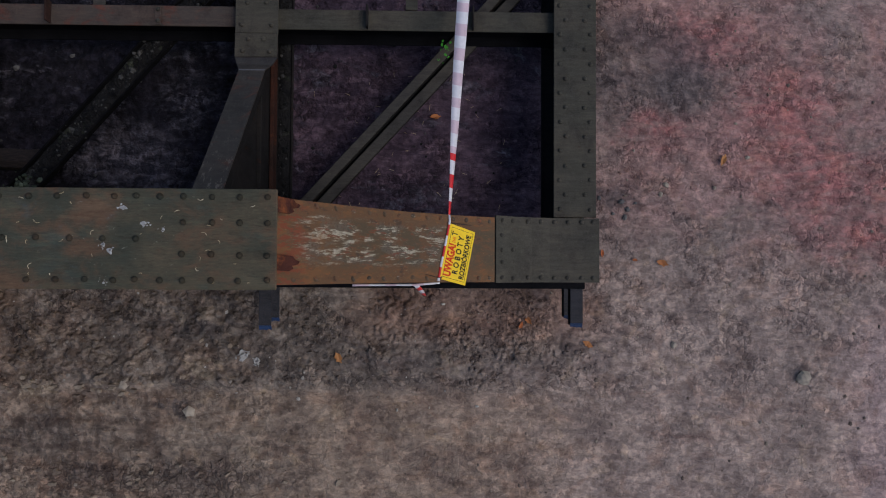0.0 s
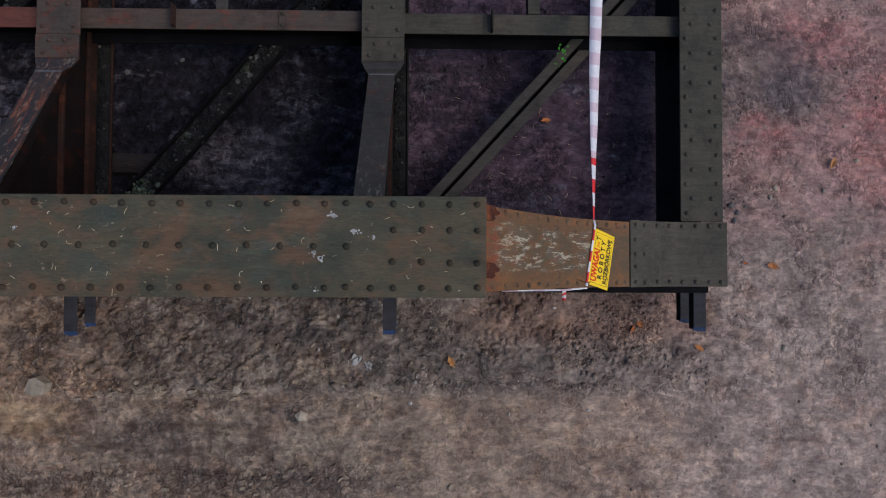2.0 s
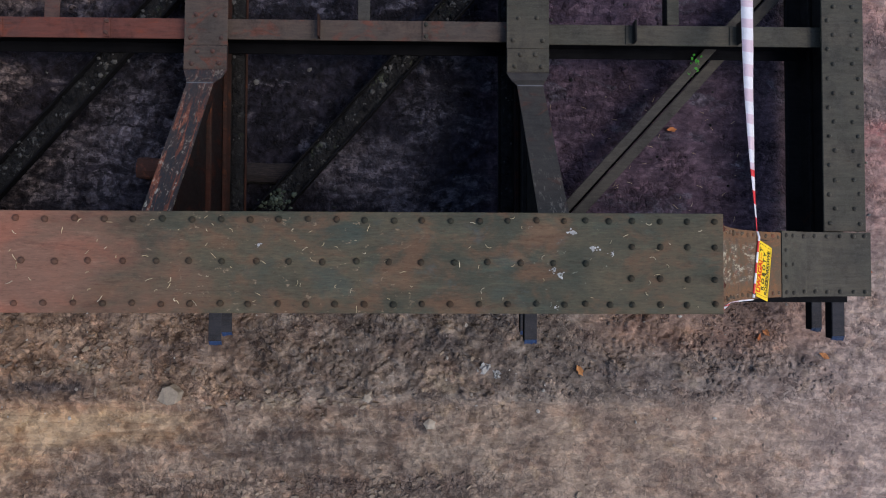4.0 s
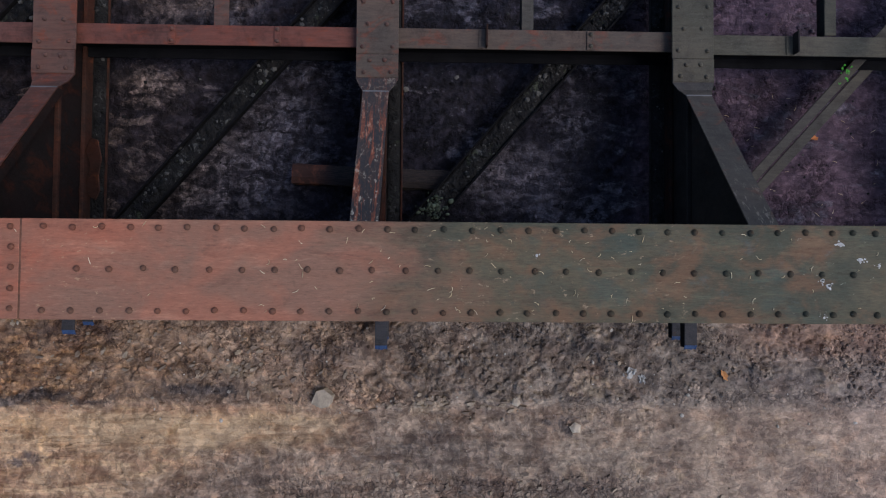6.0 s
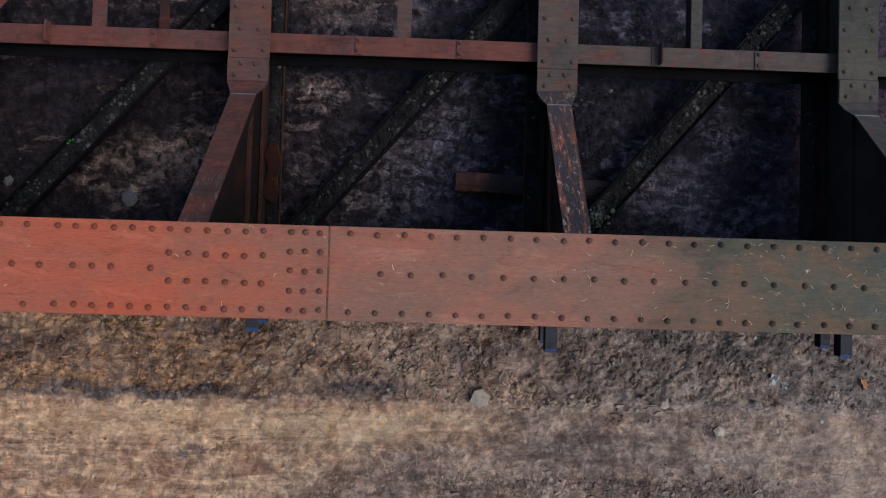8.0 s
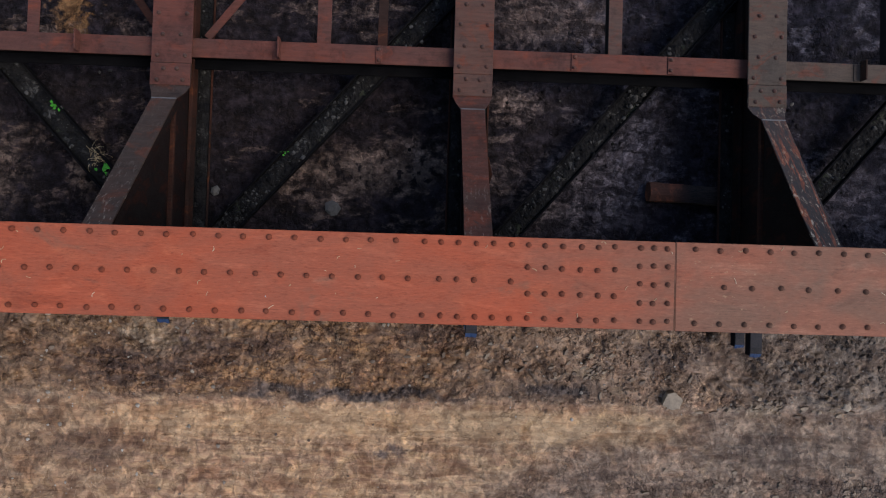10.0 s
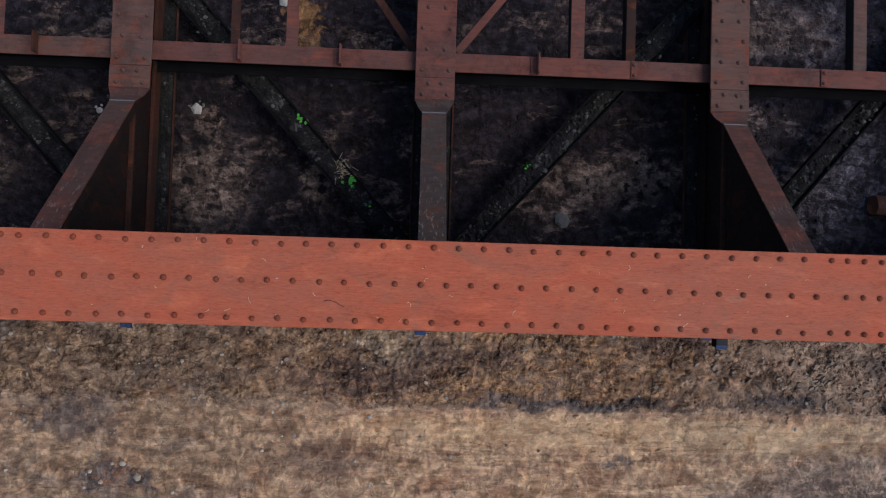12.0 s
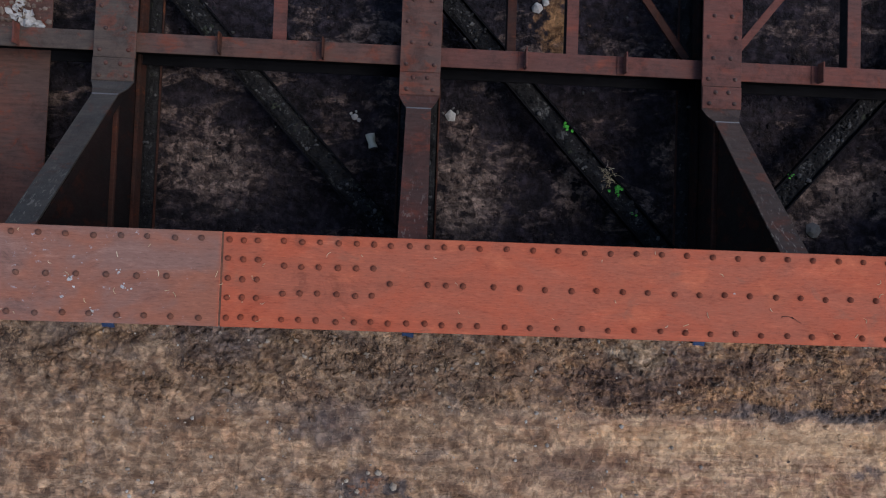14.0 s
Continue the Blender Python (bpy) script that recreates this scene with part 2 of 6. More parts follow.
def soil_material():
    """One sheet of trodden soil: grey-brown clay, red brick dust past the bridge's end, tan wheel tracks, sooty soil
    under the floor with the shade there put into its colour.
    """
    n = Nodes("soil")
    x, y = n.axis(0), n.axis(1)
    big = n.noise(0.8, 6, 0.6, n.stretch((1, 1.2, 1), 0.2, (3, 8, 0)), 0.6)
    mid = n.noise(2.8, 7, 0.58, None, 0.3)
    patchy = n.noise(5.2, 6, 0.55, n.stretch((1, 1.3, 1), 0.4, (60, 3, 0)), 0.8)
    blotch = n.noise(8.5, 5, 0.52, n.stretch((0.8, 1.15, 1), 0.2, (20, 41, 0)), 0.5)
    small = n.noise(13, 6, 0.58, None, 0.2)
    flake = n.noise(9, 7, 0.6, n.stretch((0.6, 1.7, 1), 0.1, (52, 24, 0)), 0.5)
    scar = n.noise(6, 8, 0.66, n.stretch((1.7, 0.8, 1), 0.75, (2, 2, 0)), 0.5)
    grit = n.noise(55, 4, 0.6)
    dust = n.noise(150, 3, 0.65)
    jig = n.calc("MULTIPLY", n.calc("SUBTRACT", mid, 0.5), 1.1)
    jog = n.calc("MULTIPLY", n.calc("SUBTRACT", small, 0.5), 0.7)
    wx = n.calc("ADD", x, n.calc("MULTIPLY", n.calc("SUBTRACT", big, 0.5), 2.6))
    wy = n.calc("ADD", n.calc("ADD", y, jig), n.calc("MULTIPLY", jog, 0.4))

    def times(*values):
        out = values[0]
        for v in values[1:]:
            out = n.calc("MULTIPLY", out, v)
        return out

    def blob(cx, cy, rx, ry, soft=0.5):
        """1 inside an uneven patch, 0 outside."""
        dx = n.calc("DIVIDE", n.calc("SUBTRACT", n.calc("ADD", x, jog), cx), rx)
        dy = n.calc("DIVIDE", n.calc("SUBTRACT", n.calc("ADD", y, n.calc("MULTIPLY", jig, 0.35)), cy), ry)
        d = n.calc("SQRT", n.calc("ADD", n.calc("MULTIPLY", dx, dx), n.calc("MULTIPLY", dy, dy)))
        return n.step(d, 1.0 + soft, 1.0 - soft)

    def two(value, a, b, low=0.4, high=0.6):
        return n.mix(n.step(value, low, high), a, b)

    def tint(fac, rgb):
        return n.mix(fac, colour, n.mix(1.0, colour, rgb, "MULTIPLY"))

    # grey-brown clay, browner by the track
    colour = two(mid, (0.13, 0.107, 0.098), (0.215, 0.176, 0.155), 0.36, 0.64)
    colour = n.mix(times(n.step(y, -0.52, -0.72), n.step(wx, 2.6, 1.0)), colour, two(mid, (0.18, 0.134, 0.112), (0.285, 0.215, 0.172), 0.36, 0.64))
    # tan wheel track towards the far end, mottled with red-brown
    sand = two(blotch, (0.265, 0.175, 0.124), (0.35, 0.245, 0.165), 0.42, 0.58)
    sand = n.mix(n.step(patchy, 0.53, 0.6, 0, 0.4), sand, (0.19, 0.12, 0.09))
    sand = n.mix(n.step(n.noise(4.2, 6, 0.6, n.stretch((0.35, 2.6, 1), 0.08, (8, 3, 0)), 0.8), 0.52, 0.62, 0, 0.75), sand, (0.4, 0.285, 0.185))
    ym = n.calc("ADD", n.calc("ADD", y, n.calc("MULTIPLY", jig, 0.1)), n.calc("MULTIPLY", jog, 0.12))
    xs = n.calc("ADD", n.calc("SUBTRACT", n.calc("ADD", x, n.calc("MULTIPLY", jig, 0.7)), n.calc("MULTIPLY", n.calc("ADD", y, 0.65), 1.9)), n.calc("MULTIPLY", n.calc("SUBTRACT", big, 0.5), 0.8))
    track = times(n.step(ym, -0.57, -0.67), n.step(xs, -3.0, -4.0))
    colour = n.mix(n.calc("MULTIPLY", track, 0.95), colour, sand)
    band = times(n.step(ym, -0.66, -0.72), n.step(ym, -1.0, -0.86), n.step(wx, -3.0, -4.0), n.step(wx, -8.6, -7.0))
    colour = n.mix(n.calc("MULTIPLY", band, 0.75), colour, (0.42, 0.3, 0.195))
    # the bank by the girder turns olive-brown and tan further on
    colour = n.mix(times(n.step(wx, -3.6, -6.0), n.step(ym, -0.66, -0.55), n.step(blotch, 0.45, 0.55, 0.5, 0.9)), colour, two(flake, (0.25, 0.168, 0.105), (0.135, 0.09, 0.066), 0.46, 0.55))
    colour = n.mix(times(n.step(wx, -7.5, -9.5), n.step(mid, 0.4, 0.6, 0.3, 0.8)), colour, two(blotch, (0.18, 0.12, 0.083), (0.29, 0.2, 0.135)))
    # brick-red dust beyond the end of the bridge
    redness = n.calc("MULTIPLY", n.step(wx, 0.9, 2.2), n.step(n.calc("ADD", wy, n.calc("MULTIPLY", x, 0.25)), 0.4, 1.5))
    redder = two(n.noise(1.5, 7, 0.6, n.stretch((1, 1, 1), 0, (9, 2, 0)), 0.9), (0.235, 0.172, 0.16), (0.29, 0.178, 0.167))
    colour = n.mix(n.calc("MULTIPLY", redness, 0.9), colour, redder)
    for cx, cy, rx, ry in ((3.0, 1.5, 0.42, 0.36), (3.35, 0.95, 0.45, 0.3), (3.6, 0.5, 0.3, 0.22), (2.0, 1.35, 0.25, 0.16), (2.45, 2.05, 0.3, 0.2)):
        colour = n.mix(n.calc("MULTIPLY", times(blob(cx, cy, rx, ry, 0.8), n.step(flake, 0.36, 0.56, 0.45, 1.0)), 0.68), colour, two(patchy, (0.33, 0.112, 0.112), (0.25, 0.115, 0.115)))
    colour = n.mix(times(n.step(wx, 0.6, 2.2), n.step(wy, 0.8, 0.0), 0.85), colour, two(mid, (0.235, 0.18, 0.163), (0.32, 0.247, 0.218)))
    colour = n.mix(times(n.step(x, 3.2, 3.9), n.step(y, 0.2, -0.3), 0.6), colour, (0.36, 0.26, 0.265))
    # drier and browner along the bank and past the bridge's end
    colour = n.mix(1.0, colour, n.mix(n.step(wx, -1.8, -3.8), n.mix(n.step(wx, -0.4, 0.8), (1.06, 1.04, 0.96), (1.1, 1.06, 1.0)), n.mix(n.step(ym, -0.66, -0.55), (1.1, 1.03, 0.93), (1.24, 1.07, 0.88))), "MULTIPLY")
    # a darker, greyer stretch below the bank
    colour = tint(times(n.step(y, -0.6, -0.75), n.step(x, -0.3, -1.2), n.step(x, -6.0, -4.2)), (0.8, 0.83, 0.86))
    # past the wheel track bank and track run into one mottled brown crust
    mottle = two(patchy, two(blotch, (0.115, 0.08, 0.058), (0.185, 0.13, 0.092)), two(blotch, (0.18, 0.125, 0.09), (0.31, 0.222, 0.155)), 0.44, 0.56)
    mottle = n.mix(n.step(n.noise(1.9, 6, 0.6, n.stretch((1, 1.3, 1), 0, (44, 8, 0)), 0.6), 0.52, 0.6, 0, 0.7), mottle, two(blotch, (0.085, 0.07, 0.064), (0.16, 0.13, 0.115)))
    mottle = n.mix(1.0, mottle, n.mix(n.step(wy, -0.75, -0.45), (1.24, 1.16, 1.04), (0.84, 0.83, 0.8)), "MULTIPLY")
    colour = n.mix(n.step(wx, -7.7, -8.7, 0, 0.8), colour, mottle)
    # patches a hand or two wide: damp and dark, dry and pale, brown, purple-grey, yellowish
    calm = n.calc("MULTIPLY", n.step(x, 1.2, 1.9, 1.0, 0.7), n.step(track, 0, 1, 1.0, 0.5))
    colour = tint(n.calc("MULTIPLY", calm, n.step(patchy, 0.545, 0.605, 0, 0.5)), (0.66, 0.62, 0.6))
    colour = tint(n.calc("MULTIPLY", calm, n.step(patchy, 0.455, 0.42, 0, 0.5)), (1.3, 1.26, 1.22))
    colour = tint(n.step(n.noise(3.6, 6, 0.58, n.stretch((1, 1.2, 1), 0, (81, 7, 0)), 0.9), 0.52, 0.62, 0, 0.5), (1.05, 0.92, 0.85))
    colour = tint(n.step(n.noise(3.1, 6, 0.58, n.stretch((1, 1.4, 1), 0, (31, 57, 0)), 1.0), 0.54, 0.64, 0, 0.55), n.mix(n.step(wx, -0.6, -2.4), (0.66, 0.64, 0.68), (0.7, 0.63, 0.6)))
    colour = tint(n.step(n.noise(4.4, 6, 0.6, n.stretch((1, 1.2, 1), 0, (5, 77, 0)), 1.0), 0.57, 0.66, 0, 0.5), (1.2, 1.16, 1.0))
    sweep = n.noise(3.2, 6, 0.6, n.stretch((0.5, 2.4, 1), 0.5, (23, 61, 0)), 0.5)
    colour = tint(times(n.step(ym, -0.6, -0.7), n.step(wx, -1.2, -3.0, 0.25, 1.0), n.step(sweep, 0.53, 0.6, 0, 0.65)), (0.68, 0.6, 0.56))
    colour = tint(times(n.step(ym, -0.6, -0.7), n.step(sweep, 0.46, 0.38, 0, 0.5)), (1.2, 1.17, 1.12))
    # the bank near the bridge's end is wet and dark with mud
    wet = times(n.step(y, -0.62, -0.42), n.step(wx, -0.1, -0.9), n.step(wx, -3.9, -2.8))
    colour = tint(times(wet, n.step(scar, 0.42, 0.56, 0.05, 0.45)), (0.45, 0.45, 0.46))
    colour = tint(times(n.step(wx, 1.9, 1.2), n.step(wx, -0.6, 0.2), n.step(y, -0.35, -0.1), 0.7), (1.05, 0.82, 0.74))
    for cx, cy, rx, ry, k in ((-2.5, -0.93, 0.42, 0.17, 0.42), (-1.7, -1.25, 0.9, 0.07, 0.35), (-5.9, -0.57, 1.0, 0.045, 0.85), (-4.25, -0.54, 0.28, 0.05, 0.8), (-1.39, -0.17, 0.2, 0.07, 0.7), (-1.52, -0.75, 0.08, 0.05, 0.8), (-9.55, -1.2, 0.16, 0.13, 0.85), (-9.26, -1.26, 0.1, 0.07, 0.9), (-9.9, -0.75, 0.2, 0.12, 0.5)):
        colour = n.mix(n.calc("MULTIPLY", blob(cx, cy, rx, ry, 0.5), k), colour, two(scar, (0.036, 0.033, 0.035), (0.105, 0.085, 0.078), 0.46, 0.54))
    for cx, cy, rx, ry, k in ((-10.66, -0.1, 0.32, 0.16, 0.6), (-9.75, -0.75, 0.25, 0.2, 0.45), (-7.05, -0.2, 0.22, 0.16, 0.6), (-3.3, -0.22, 0.3, 0.1, 0.4), (0.05, -0.42, 0.3, 0.06, 0.35), (3.08, -0.42, 0.1, 0.1, 0.6), (2.2, 1.75, 0.3, 0.3, 0.75), (1.65, 1.75, 0.2, 0.35, 0.65), (1.72, 0.85, 0.2, 0.1, 0.7), (1.85, 2.1, 0.3, 0.12, 0.6), (-5.5, -1.03, 0.12, 0.035, 0.7)):
        colour = n.mix(n.calc("MULTIPLY", blob(cx, cy, rx, ry, 0.6), k), colour, two(small, (0.055, 0.048, 0.052), (0.11, 0.09, 0.088)))
    for cx, cy, rx, ry, k in ((-7.42, -0.16, 0.2, 0.13, 0.7), (-1.36, -0.46, 0.09, 0.1, 0.6), (-4.0, -0.37, 0.16, 0.06, 0.6), (-2.55, -0.62, 0.13, 0.05, 0.75), (-2.0, -0.575, 0.12, 0.025, 0.6), (-8.8, 2.3, 0.2, 0.3, 0.5), (-6.86, -0.1, 0.08, 0.05, 0.5)):
        colour = n.mix(n.calc("MULTIPLY", blob(cx, cy, rx, ry, 0.5), k), colour, two(small, (0.21, 0.16, 0.11), (0.36, 0.28, 0.2)))
    for cx, cy, rx, ry, k in ((-7.6, -0.38, 0.55, 0.16, 0.7), (-6.6, -0.2, 0.3, 0.1, 0.7), (-5.2, -0.1, 0.4, 0.08, 0.6), (-7.9, -1.05, 0.4, 0.1, 0.5)):
        colour = n.mix(n.calc("MULTIPLY", blob(cx, cy, rx, ry, 0.6), k), colour, two(flake, (0.13, 0.08, 0.06), (0.07, 0.047, 0.042), 0.46, 0.54))
    # under the floor: sooty soil with caked grey and brown clay, darkened to paint the shade
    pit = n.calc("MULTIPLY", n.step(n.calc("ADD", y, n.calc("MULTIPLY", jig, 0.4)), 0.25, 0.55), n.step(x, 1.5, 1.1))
    shaded_soot = two(small, (0.005, 0.005, 0.0085), (0.019, 0.017, 0.024), 0.4, 0.66)
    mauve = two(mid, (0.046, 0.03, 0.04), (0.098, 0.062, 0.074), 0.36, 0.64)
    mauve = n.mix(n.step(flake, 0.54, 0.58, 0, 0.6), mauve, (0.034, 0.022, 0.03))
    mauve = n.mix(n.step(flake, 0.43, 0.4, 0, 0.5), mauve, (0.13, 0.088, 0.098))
    shaded_soot = n.mix(n.calc("MULTIPLY", n.step(x, -1.3, -0.6), 0.9), shaded_soot, mauve)
    cake = n.calc("MULTIPLY", n.step(n.noise(2.1, 7, 0.6, n.stretch((0.75, 1.4, 1), 0.1, (1, 14, 0)), 0.9), 0.53, 0.58), n.step(x, -3.0, -5.0, 0.55, 0.45))
    for cx, cy, rx, ry in ((-1.9, 1.08, 0.36, 0.22), (-1.5, 1.5, 0.18, 0.16), (-4.1, 1.1, 0.5, 0.32), (-4.62, 1.75, 0.2, 0.12), (-8.8, 1.12, 0.3, 0.28), (-5.45, 1.35, 0.5, 0.1), (-6.12, 1.05, 0.36, 0.12), (-3.7, 1.35, 0.32, 0.4), (-4.25, 2.5, 0.4, 0.22), (-10.8, 1.15, 0.42, 0.24), (-7.2, 1.45, 0.12, 0.16)):
        cake = n.calc("MAXIMUM", cake, n.calc("MULTIPLY", blob(cx, cy, rx, ry, 0.7), 0.95))
    cake = n.calc("MULTIPLY", cake, n.calc("MULTIPLY", n.step(small, 0.4, 0.5, 0.25, 1.0), n.step(n.noise(11, 5, 0.6, n.stretch((0.5, 1.5, 1), 0.1, (33, 12, 0)), 0.6), 0.4, 0.48, 0.2, 1.0)))
    mud = n.noise(6, 9, 0.63, n.stretch((0.75, 1.25, 1), 0.1, (19, 73, 0)), 1.1)
    clay = n.mix(n.step(x, -3.5, -5.2), two(mud, (0.03, 0.029, 0.036), (0.135, 0.125, 0.135), 0.42, 0.58), two(mud, (0.042, 0.033, 0.031), (0.24, 0.187, 0.155), 0.42, 0.58))
    shaded_soot = n.mix(cake, shaded_soot, clay)
    shaded_soot = n.mix(n.calc("MULTIPLY", blob(-1.9, 1.1, 0.34, 0.2, 0.6), 0.8), shaded_soot, two(flake, (0.04, 0.036, 0.042), (0.13, 0.112, 0.115), 0.45, 0.55))
    shaded_soot = n.mix(n.calc("MULTIPLY", blob(-4.3, 2.5, 0.38, 0.2, 0.5), 0.85), shaded_soot, two(flake, (0.04, 0.03, 0.026), (0.13, 0.098, 0.08), 0.46, 0.54))
    for cx, cy, rx, ry in ((-8.85, 1.08, 0.26, 0.3), (-5.75, 1.2, 0.48, 0.15), (-7.95, 1.2, 0.1, 0.25), (-10.75, 1.2, 0.3, 0.2)):
        shaded_soot = n.mix(times(blob(cx, cy, rx, ry, 0.6), n.step(small, 0.38, 0.5), 0.75), shaded_soot, two(mud, (0.085, 0.068, 0.057), (0.2, 0.158, 0.128), 0.4, 0.62))
    shaded_soot = n.mix(n.calc("MULTIPLY", blob(-8.15, 2.43, 0.1, 0.3, 0.7), 0.8), shaded_soot, (0.2, 0.115, 0.05))
    # skylight blue of the shade painted in, fading out past x = -3.5
    shaded_soot = n.mix(1.0, shaded_soot, n.mix(n.step(x, -3.5, -5.5), (0.97, 0.99, 1.14), (1.06, 0.98, 0.98)), "MULTIPLY")
    colour = n.mix(n.calc("MULTIPLY", pit, 0.97), colour, shaded_soot)
    colour = n.mix(n.calc("MULTIPLY", blob(-9.5, -1.22, 0.05, 0.045, 0.6), 0.6), colour, (0.26, 0.11, 0.05))
    # crumbs where the crust is broken: facets of their own tone with dark joints; smooth trodden crust elsewhere
    broken = n.step(n.noise(2.4, 7, 0.66, n.stretch((1, 1.3, 1), 0, (12, 66, 0)), 0.8), 0.47, 0.58)
    plain = n.step(n.calc("MULTIPLY", n.step(y, -0.5, -0.7), n.step(wx, -4.5, -3.5)), 0, 1, 1.0, 0.3)
    broken = n.calc("MAXIMUM", times(broken, calm, plain, n.step(track, 0, 1, 1.0, 0.2)), times(n.step(y, -1.08, -1.2), n.step(wx, -0.6, -1.0), n.step(wx, -4.2, -3.5), 0.8))
    broken = n.calc("MAXIMUM", broken, times(pit, cake))
    bend = n.warped(16.0, 0.07, 4.0)
    tone1, rim1 = n.facets(24, bend)
    tone2, rim2 = n.facets(52, bend)
    speck = n.step(grit, 0.35, 0.6)
    colour = tint(times(n.step(broken, 0, 1, 0.35, 0.85), n.step(tone1, 0.62, 0.7)), (1.32, 1.29, 1.26))
    colour = tint(times(n.step(broken, 0, 1, 0.35, 0.9), n.step(tone1, 0.36, 0.28)), (0.62, 0.6, 0.61))
    colour = tint(times(broken, n.step(tone2, 0.82, 0.9), 0.5), (1.4, 1.37, 1.34))
    colour = tint(times(broken, n.step(tone2, 0.18, 0.1), 0.5), (0.55, 0.53, 0.55))
    colour = tint(times(broken, n.step(rim1, 0.14, 0.02), speck, 0.7), (0.36, 0.34, 0.36))
    # long thin cracks in the packed track
    crack = n.node("ShaderNodeTexVoronoi", Scale=8.0)
    crack.feature = "DISTANCE_TO_EDGE"
    n.link(n.stretch((0.3, 2.1, 1), 0.06), crack.inputs["Vector"])
    crackle = times(track, n.step(n.noise(40, 3, 0.6), 0.42, 0.52), n.step(crack.outputs[0], 0.06, 0.015), n.step(n.noise(3.5, 4, 0.6, n.stretch((0.6, 1.6, 1), 0, (15, 25, 0)), 0.4), 0.54, 0.6), n.step(x, 1.8, 0.8, 0.3, 1.0))
    colour = tint(n.calc("MULTIPLY", crackle, 0.7), (0.4, 0.36, 0.34))
    # pale and brown dabs a few centimetres wide
    dab = n.noise(13, 5, 0.55, n.stretch((1.15, 0.85, 1), 0.6, (9, 13, 0)), 0.7)
    trodden = times(n.step(wx, 0.2, -2.5, 0.35, 1.0), n.step(n.calc("MULTIPLY", band, n.step(mid, 0.4, 0.55)), 0, 1, 1.0, 0.3))
    colour = tint(times(n.step(dab, 0.535, 0.565, 0, 0.75), trodden), (1.36, 1.31, 1.26))
    colour = tint(times(n.step(dab, 0.465, 0.435, 0, 0.7), trodden), (0.62, 0.57, 0.55))
    # flaked crust: crisp darker and paler scales
    scale = n.noise(19, 4, 0.55, n.stretch((0.7, 1.3, 1), 0.35, (71, 35, 0)), 0.7)
    calmer = n.step(track, 0, 1, 1.0, 0.5)
    colour = tint(n.calc("MULTIPLY", calmer, n.step(scale, 0.545, 0.575, 0, 0.55)), (0.62, 0.59, 0.6))
    colour = tint(n.calc("MULTIPLY", calmer, n.step(scale, 0.44, 0.41, 0, 0.55)), (1.36, 1.33, 1.3))
    # drag marks along the track, then a little fine grain
    rub = n.noise(26, 5, 0.6, n.stretch((0.22, 1.5, 1), 0.08, (3, 90, 0)), 0.3)
    colour = tint(times(n.step(rub, 0.52, 0.64, 0, 0.4), n.step(track, 0, 1, 0.45, 1.0)), (1.3, 1.28, 1.25))
    colour = tint(times(n.step(rub, 0.47, 0.35, 0, 0.4), n.step(track, 0, 1, 0.45, 1.0)), (0.62, 0.6, 0.6))
    grain = n.calc("ADD", n.calc("MULTIPLY", small, 0.4), n.calc("ADD", n.calc("MULTIPLY", grit, 0.4), n.calc("MULTIPLY", dust, 0.2)))
    colour = tint(n.step(grain, 0.5, 0.6, 0, 0.15), (1.4, 1.38, 1.35))
    colour = tint(n.step(grain, 0.5, 0.4, 0, 0.18), (0.6, 0.58, 0.59))
    pebble = n.cells(46, bend)
    colour = n.mix(times(n.step(pebble, 0.16, 0.1), n.step(blotch, 0.52, 0.58), n.step(pit, 0, 1, 0.55, 0.15)), colour, (0.36, 0.31, 0.28))
    b = n.bump(small, 0.3, 0.03)
    b = n.bump(n.step(flake, 0.44, 0.56), 0.35, 0.012, b)
    b = n.bump(scar, 0.3, 0.035, b)
    crumb = n.calc("ADD", n.calc("MULTIPLY", n.step(rim1, 0.0, 0.25), n.calc("ADD", 0.5, tone1)), n.calc("MULTIPLY", n.step(rim2, 0.0, 0.3), n.calc("MULTIPLY", tone2, 0.5)))
    b = n.bump(n.calc("MULTIPLY", crumb, n.calc("ADD", 0.06, broken)), 0.6, 0.016, b)
    b = n.bump(n.step(scale, 0.57, 0.42), 0.4, 0.008, b)
    b = n.bump(n.calc("MULTIPLY", n.step(dab, 0.45, 0.56), trodden), 0.5, 0.012, b)
    b = n.bump(crackle, -0.5, 0.008, b)
    b = n.bump(grit, n.step(x, 0.8, 2.0, 0.2, 0.35), 0.006, b)
    return n.done(colour, 0.93, b, 0.0, 0.15)


def loose(name, a, b, rough=0.85, scale=40.0, by_island=True, shine=0.2, metal=0.0, low=0.35):
    """Stones, leaves, crumbs and other small things: two tones that vary from piece to piece, with grain."""
    n = Nodes(name)
    pick = n.step(n.island(), low, 1.0) if by_island else n.random()
    colour = n.mix(pick, a, b)
    g = n.noise(scale, 6, 0.7)
    colour = n.mix(n.step(g, 0.3, 0.75, 0.0, 0.55 if by_island or scale == 40.0 else 0.25), colour, tuple(0.45 * v for v in a))
    return n.done(colour, rough, n.bump(g, 0.5, 0.004), metal, shine)


def wood_material():
    n = Nodes("charred_wood")
    grain = n.noise(16, 7, 0.7, n.stretch((1, 12, 12)), 0.4)
    burnt = n.step(n.noise(5, 6, 0.65, None, 0.5), 0.42, 0.58)
    colour = n.mix(n.step(grain, 0.35, 0.7), (0.013, 0.011, 0.012), (0.045, 0.032, 0.028))
    colour = n.mix(n.calc("MULTIPLY", n.step(burnt, 1.0, 0.0, 0.3, 1.0), n.step(n.axis(0), -3.22, -3.42)), colour, (0.17, 0.06, 0.035))
    return n.done(colour, 0.85, n.bump(grain, 0.8, 0.006), 0.0, 0.2)


